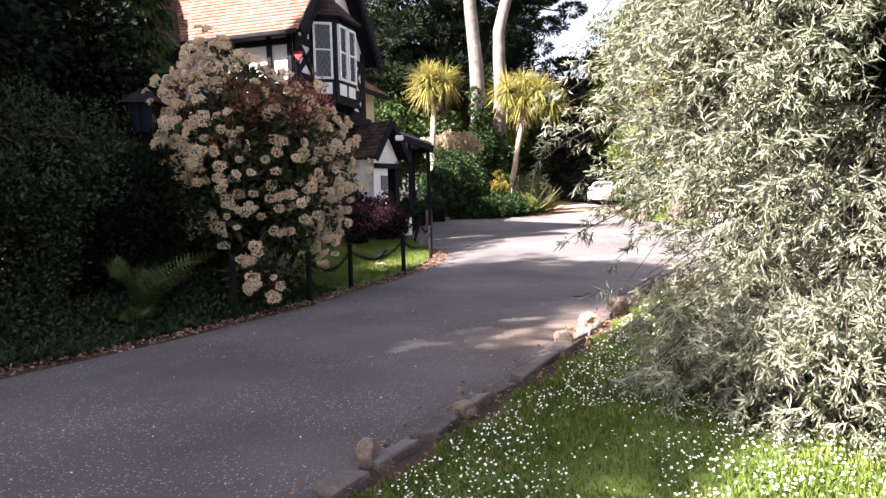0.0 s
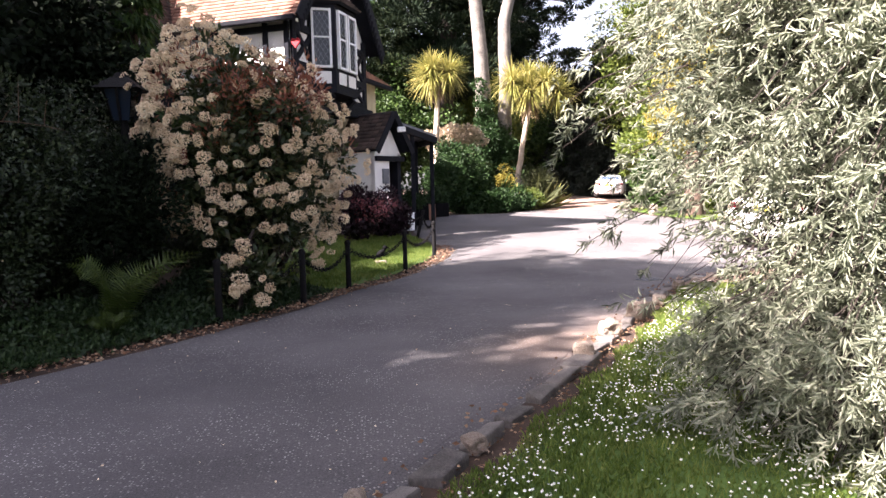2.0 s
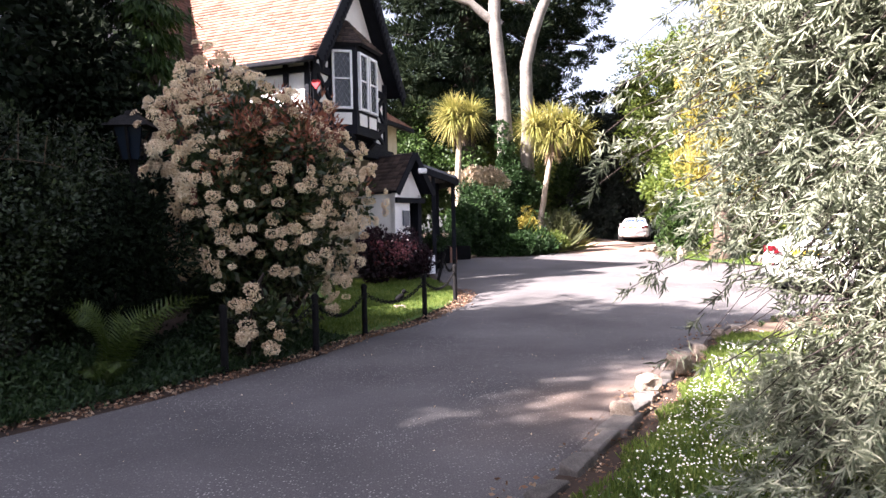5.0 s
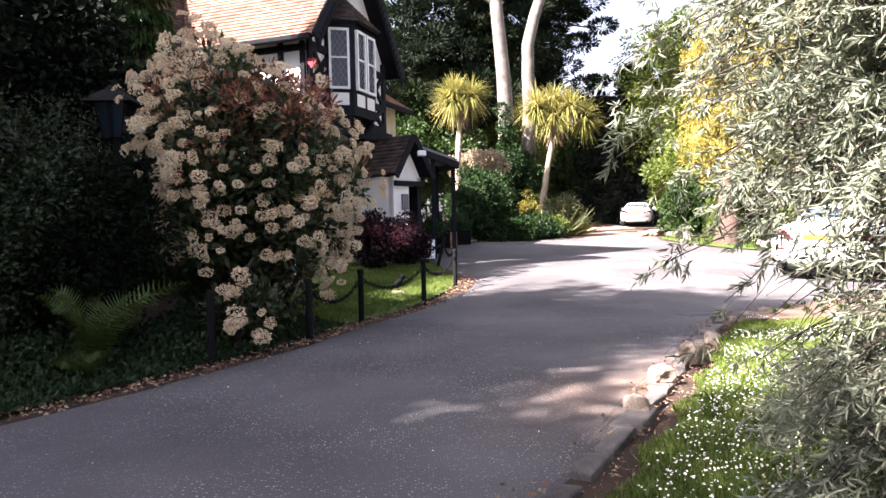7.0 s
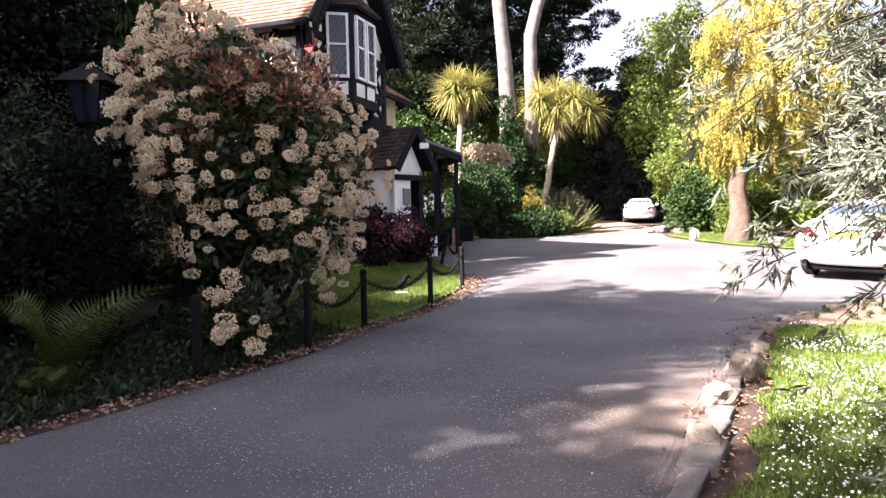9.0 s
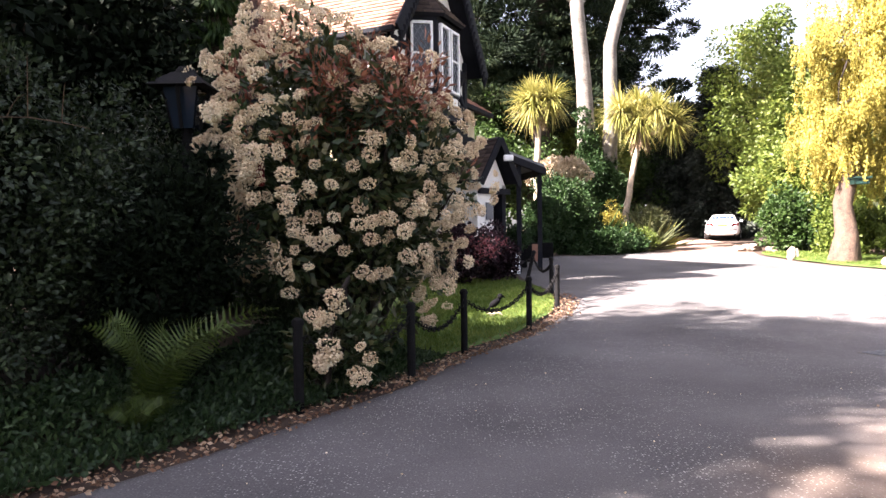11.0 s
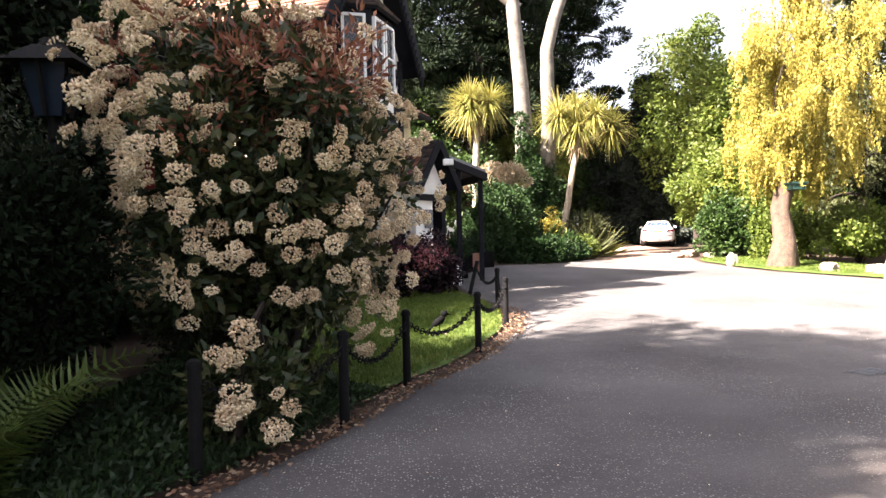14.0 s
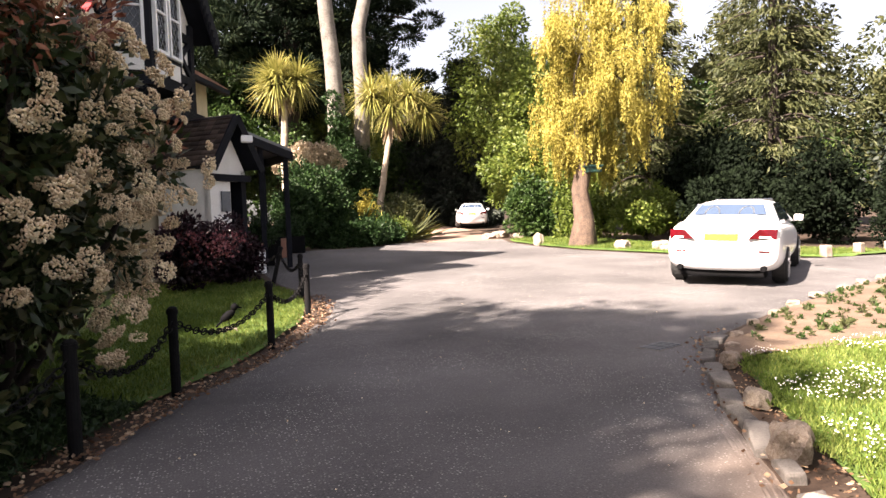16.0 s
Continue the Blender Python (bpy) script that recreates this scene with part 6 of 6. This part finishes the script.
def marker_stones():
    bm = boxed(Matrix.Identity(4), 0.2, 0.18, 0.27, 0.025)
    bmesh.ops.recalc_face_normals(bm, faces=bm.faces)
    me = bpy.data.meshes.new("marker_stone")
    bm.to_mesh(me)
    bm.free()
    me.materials.append(M_rock)
    for i, (x, y) in enumerate(((12.7, 15.25), (13.75, 15.3), (14.7, 15.3), (15.8, 15.4))):
        ob = new("marker_stone", me)
        ob.matrix_basis = pose(x, y, gz(x, y) - 0.02, 0, 0, 12 * i)
        tagged(ob, "squared pale stone marker beside the far drive", "stone marker", "stone markers")


marker_stones()


def kerb():
    k = tagged(new("kerb"), "worn grey stone kerb along the lawn", "kerb", kind="structure")
    meshes = []
    for q in range(5):
        bm = boxed(Matrix.Identity(4), 0.19, 0.41, 0.12, 0.02)
        for v in bm.verts:
            v.co += Vector((noise.noise(v.co * 5 + Vector((q, 0, 0))), noise.noise(v.co * 5 + Vector((0, q, 3))), noise.noise(v.co * 6 + Vector((3, q, 0))))) * 0.04
        me = bpy.data.meshes.new("kerb_stone")
        bm.to_mesh(me)
        bm.free()
        me.materials.append(M_kerb)
        meshes.append(me)
    y, i = -6.0, 0
    while y < 9.6:
        x = float(x_right(y))
        dx = float(x_right(y + 0.1) - x_right(y - 0.1)) / 0.2
        ln = math.hypot(dx, 1)
        ob = new("kerb_stone", meshes[i % 5])
        ob.matrix_basis = pose(x + 0.07, y, -0.098 + rng.uniform(-0.012, 0.012), rng.normal(0, 1), rng.normal(0, 1.5), -math.degrees(math.atan(dx)) + rng.normal(0, 3)) @ Matrix.Diagonal((rng.uniform(0.5, 0.85), rng.uniform(0.55, 1.0), 1, 1))
        attach(ob, k)
        y += 0.42 / ln
        i += 1


kerb()


def turf(name, n, ys, fx0, fx1, label, length=0.06, lift=0.03, patch=0.0):
    y = rng.uniform(ys[0], ys[1], n)
    x0, x1 = fx0(y), fx1(y)
    x = x0 + (x1 - x0) * rng.uniform(0, 1, n)
    P = np.stack([x, y, rise(x, y) + lift - 0.01], axis=1)
    D = rng.normal(0, 0.42, (n, 3)) + np.array([0, 0, 1.0])
    V, F = blades(P, D, length, 0.008, 0.2, 0.2)
    tagged(part_np(name, V, F, M_grass), label, "grass", kind="stuff")


turf("grass", 90000, (1.2, 8.6), lambda y: x_right(y) + 0.33 + 0.05 * np.sin(y * 9.0), lambda y: x_right(y) + 3.4, "short green grass blades on the lawn by the kerb", 0.048)
turf("grass", 34000, (-4.0, 1.2), lambda y: x_right(y) + 0.33, lambda y: x_right(y) + 6.0, "short green grass blades on the open lawn", 0.055)
turf("grass", 34000, (1.2, 8.6), lambda y: x_right(y) + 3.4, lambda y: x_right(y) + 7.0, "short green grass blades beyond the silver tree", 0.055)
turf("grass", 30000, (9.4, 16.5), lambda y: x_left(y) - 2.6, lambda y: x_left(y) - 0.24, "short bright grass blades on the lawn by the house", 0.06)
turf("grass", 16000, (15.2, 23.5), lambda y: x_right(y) + 0.12, lambda y: x_right(y) + 2.6, "sunlit grass of the far verge", 0.08)


def daisies():
    n = 11000
    y = rng.uniform(1.2, 8.6, n)
    x = x_right(y) + 0.42 + rng.uniform(0, 2.8, n)
    keep = np.array([noise.noise((a * 1.4, b * 1.4, 5.0)) + 0.35 * noise.noise((a * 4, b * 4, 1.0)) for a, b in zip(x, y)]) > np.where(y > 6.2, -0.02, -0.3)
    keep |= (rng.random(n) < 0.14) & (y < 5.5)
    x, y = x[keep], y[keep]
    n = len(x)
    z = rise(x, y) + rng.uniform(0.06, 0.10, n)
    C = np.stack([x, y, z], axis=1)
    nor = unit(rng.normal(0, 0.35, (n, 3)) + np.array([-0.2, -0.25, 1.0]))
    u = unit(np.cross(nor, np.array([1.0, 0.2, 0])))
    v = np.cross(nor, u)
    R = rng.uniform(0.0038, 0.0068, n)[:, None]
    ang = np.linspace(0, 2 * np.pi, 8, endpoint=False)
    ring = np.stack([C + u * np.cos(q) * R + v * np.sin(q) * R + nor * 0.003 for q in ang], axis=1)
    V = np.concatenate([C[:, None], ring], axis=1).reshape(-1, 3)
    i = np.arange(n)[:, None] * 9
    F = np.concatenate([i + np.array([[0, 1 + q, 1 + (q + 1) % 8]]) for q in range(8)])
    tagged(part_np("daisy_flowers", V, F, M_petal), "small white daisies scattered in the lawn", "daisies", kind="stuff")
    ring = np.stack([C + nor * 0.004 + (u * np.cos(q) + v * np.sin(q)) * R * 0.32 for q in ang[::2]], axis=1).reshape(-1, 3)
    F = np.arange(n * 4).reshape(-1, 4)
    tagged(part_np("daisy_centres", ring, F, M_daisyeye), "yellow centres of the daisies", "daisies", kind="stuff")
    # stems
    foot = C - np.array([0, 0, 0.09])
    V, F = blades(foot, C - foot, 0.09, 0.004, 0.1)
    tagged(part_np("daisy_stems", V, F, M_grass), "thin green daisy stems", "daisies", kind="stuff")


daisies()


def bedding():
    """Young plants set out in the dry bed."""
    meshes = []
    for q in range(4):
        n = 34
        d = unit(rng.normal(0, 1, (n, 3)) + np.array([0, 0, 0.5]))
        V, F = blades(d * 0.02 + np.array([0, 0, 0.02]) + rng.normal(0, 0.02, (n, 3)), d, 0.10, 0.045, 0.15)
        V[:, 2] = np.maximum(V[:, 2], 0.0)
        meshes.append(mesh_np("bedding_plant", V, F, M_olive if q % 2 else M_midgreen))
    count = 0
    for gy in np.arange(8.9, 12.2, 0.23):
        for gx in np.arange(4.6, 11.5, 0.24):
            x, y = gx + rng.normal(0, 0.09), gy + rng.normal(0, 0.09)
            if x < x_right(y) + 0.4 or count > 290:
                continue
            count += 1
            ob = new("bedding_plant", meshes[count % 4])
            s = rng.uniform(0.32, 0.58)
            ob.matrix_basis = pose(x, y, gz(x, y) + 0.045, 0, 0, rng.uniform(0, 360)) @ Matrix.Diagonal((s, s, s, 1))
            tagged(ob, "young green bedding plant in dry soil", "plant", "bedding plants")


bedding()


# ---- small things ----
def drain():
    x, y = 3.75, 9.35
    t = thing("drain_cover", (x, y, 0), "dark iron drain grating set in the asphalt", "drain cover")
    part("frame", boxed(pose(x, y, -0.02, 0, 0, 20), 0.40, 0.26, 0.026, 0.004), M_kerb, t)
    for i in range(6):
        part("bar", boxed(pose(x, y, 0.002, 0, 0, 20) @ Matrix.Translation((-0.15 + 0.06 * i, 0, 0)), 0.03, 0.21, 0.012, 0.003), M_slate, t)


drain()


def raven():
    """A black bird ornament on a pale stone."""
    x, y = 0.13, 11.95
    z = gz(x, y) + 0.03
    rock(x, y, 0.11, 0.08, 0.05, 10, "low pale stone carrying a black bird ornament on the lawn", 2, "ornament base")
    bm = bmesh.new()
    top = z + 0.065
    bmesh.ops.create_uvsphere(bm, u_segments=16, v_segments=10, radius=1, matrix=pose(x, y, top + 0.12, 0, -36, 0) @ Matrix.Diagonal((0.11, 0.05, 0.055, 1)))
    bmesh.ops.create_uvsphere(bm, u_segments=12, v_segments=8, radius=0.048, matrix=Matrix.Translation((x + 0.085, y, top + 0.225)))
    bmesh.ops.create_cone(bm, cap_ends=True, segments=8, radius1=0.018, radius2=0.002, depth=0.08, matrix=pose(x + 0.145, y, top + 0.215, 0, 105, 0))
    beam(bm, (x - 0.06, y, top + 0.07), (x - 0.15, y, top - 0.01), 0.05, 0.02)
    for s in (-0.02, 0.02):
        beam(bm, (x + 0.01, y + s, top - 0.02), (x + 0.01, y + s, top + 0.09), 0.012, 0.012)
    bmesh.ops.scale(bm, vec=(0.85, 0.85, 0.85), space=Matrix.Translation((-x, -y, -top)), verts=bm.verts)
    ob = part("bird_ornament", bm, M_dark, None, smooth=True)
    tagged(ob, "black iron bird ornament perched on a pale stone", "ornament")


raven()


def lantern_post():
    x, y = -2.66, 8.42
    t = thing("lantern_post", (x, y, 0), "black lantern on a post half hidden in the thicket", "lamp post")
    bm = bmesh.new()
    bmesh.ops.create_cone(bm, cap_ends=True, segments=12, radius1=0.06, radius2=0.04, depth=2.15, matrix=Matrix.Translation((x, y, 1.05)))
    part("pole", bm, M_iron, t)
    bm = bmesh.new()
    bmesh.ops.create_cone(bm, cap_ends=True, segments=4, radius1=0.11, radius2=0.20, depth=0.34, matrix=pose(x, y, 2.29, 0, 0, 45))
    part("lantern_glass", bm, M_carglass, t, "dim glass body")
    for a in range(4):
        q = radians(90 * a)
        bm = bmesh.new()
        beam(bm, (x + 0.11 * math.cos(q), y + 0.11 * math.sin(q), 2.12), (x + 0.20 * math.cos(q), y + 0.20 * math.sin(q), 2.46), 0.022, 0.022)
        part("strut", bm, M_iron, t)
    bm = bmesh.new()
    bmesh.ops.create_cone(bm, cap_ends=True, segments=4, radius1=0.34, radius2=0.12, depth=0.13, matrix=pose(x, y, 2.52, 0, 0, 45))
    bmesh.ops.create_cone(bm, cap_ends=True, segments=10, radius1=0.10, radius2=0.06, depth=0.06, matrix=Matrix.Translation((x, y, 2.61)))
    part("cap", bm, M_iron, t)


lantern_post()
bush("evergreen_shrub", (-2.55, 7.75, 0.95), (0.55, 0.5, 1.0), M_yew_shade, "dark small-leaved evergreen shrub before the lantern", "shrub", 60, 150, 0.065, 0.032, 0.26, 0.1, 4, M_bark_dark)
bush("low_shoot", (-1.42, 7.95, 0.35), (0.4, 0.25, 0.3), M_vib, "low leafy viburnum shoot beside the posts", "shrub", 16, 60, 0.09, 0.045, 0.18, stems=3, bark=M_bark_dark)


def planter(x, y, r, h, mat, label):
    z = gz(x, y)
    t = thing("planter", (x, y, z), label, "planter", "planters by the porch")
    bm = bmesh.new()
    box(bm, pose(x, y, z, 0, 0, 20), r * 2, r * 2, h, 0.02)
    part("tub", bm, mat, t)
    C = on_blob(18, (x, y, z + h + 0.12), (r * 1.1, r * 1.1, 0.28), 0.3, -0.3)
    P, d = in_clumps(C, 90, 0.16)
    V, F = blades(P, d, 0.07, 0.035)
    part_np("plant", V, F, M_ivy, t)


planter(1.25, 20.4, 0.3, 0.5, M_dark, "dark square planter with a clipped green shrub")
planter(1.95, 21.6, 0.32, 0.42, M_dark, "dark low planter with leafy shrub beside the canopy")
planter(0.95, 18.9, 0.3, 0.5, M_dark, "dark square planter with a rounded shrub by the porch")


def a_board(x, y, mat, label):
    z = gz(x, y)
    t = thing("sandwich_board", (x, y, z), label, "sign")
    for s in (-1, 1):
        bm = bmesh.new()
        beam(bm, (x, y + s * 0.12, z), (x, y + s * 0.02, z + 0.45), 0.24, 0.025, (0, 1, 0), 0.004)
        part("board", bm, mat, t)


a_board(1.72, 20.5, M_tile, "small orange wooden sandwich board beside the planters")
a_board(0.92, 17.6, M_frame, "small white board standing by the purple shrub")


def feeder():
    x, y, z = 9.95, 20.05, 2.35
    t = thing("bird_table", (x, y, z), "small green wooden box fixed to the golden tree", "nest box")
    part("box", boxed(pose(x, y, z), 0.36, 0.3, 0.14, 0.01), M_greenpaint, t)
    part("roof", boxed(pose(x, y, z + 0.14), 0.44, 0.38, 0.05, 0.01), M_greenpaint, t)


M_greenpaint = surface("dark_green_paint", (0.008, 0.03, 0.026), (0.016, 0.055, 0.045), 6, 0.6, 60, 0.2)
feeder()


def plaque():
    c = hp(S0 - 0.02, -OV + 0.16, JETTY + 1.0)
    bm = bmesh.new()
    up = Vector((0, 0, 1))
    pts = []
    for i in range(20):
        a = 2 * math.pi * i / 20
        hx = 16 * math.sin(a) ** 3 / 17
        hz = (13 * math.cos(a) - 5 * math.cos(2 * a) - 2 * math.cos(3 * a) - math.cos(4 * a)) / 17
        pts.append(c + HN * hx * 0.105 + up * hz * 0.125)
    solid_poly(bm, pts, -HU * 0.05)
    ob = part("wall_plaque", bm, M_red, None)
    tagged(ob, "red heart-shaped plaque on the timbered wall", "plaque")


plaque()


def spiky(x, y, r, mat, label):
    """A clump of stiff sword-shaped leaves."""
    z = gz(x, y)
    t = thing("spiky_plant", (x, y, z), label, "plant", "spiky plants in the bed")
    n = 90
    dirs = unit(rng.normal(0, 1, (n, 3)) * np.array([1, 1, 0.5]) + np.array([0, 0, 0.75]))
    V, F = blades(np.array([x, y, z]) + dirs * 0.05, dirs, r, 0.05, 0.2, 0.12)
    part_np("leaves", V, F, mat, t)["kind"] = "stuff"


for (x, y, r, mat) in ((4.35, 24.3, 1.3, M_midgreen), (6.1, 25.2, 1.25, M_olive), (5.1, 24.6, 0.9, M_palm), (3.6, 23.6, 0.9, M_midgreen), (6.6, 25.9, 1.1, M_palm)):
    spiky(x, y, r, mat, "stiff sword-leaved clump in the planted bed")
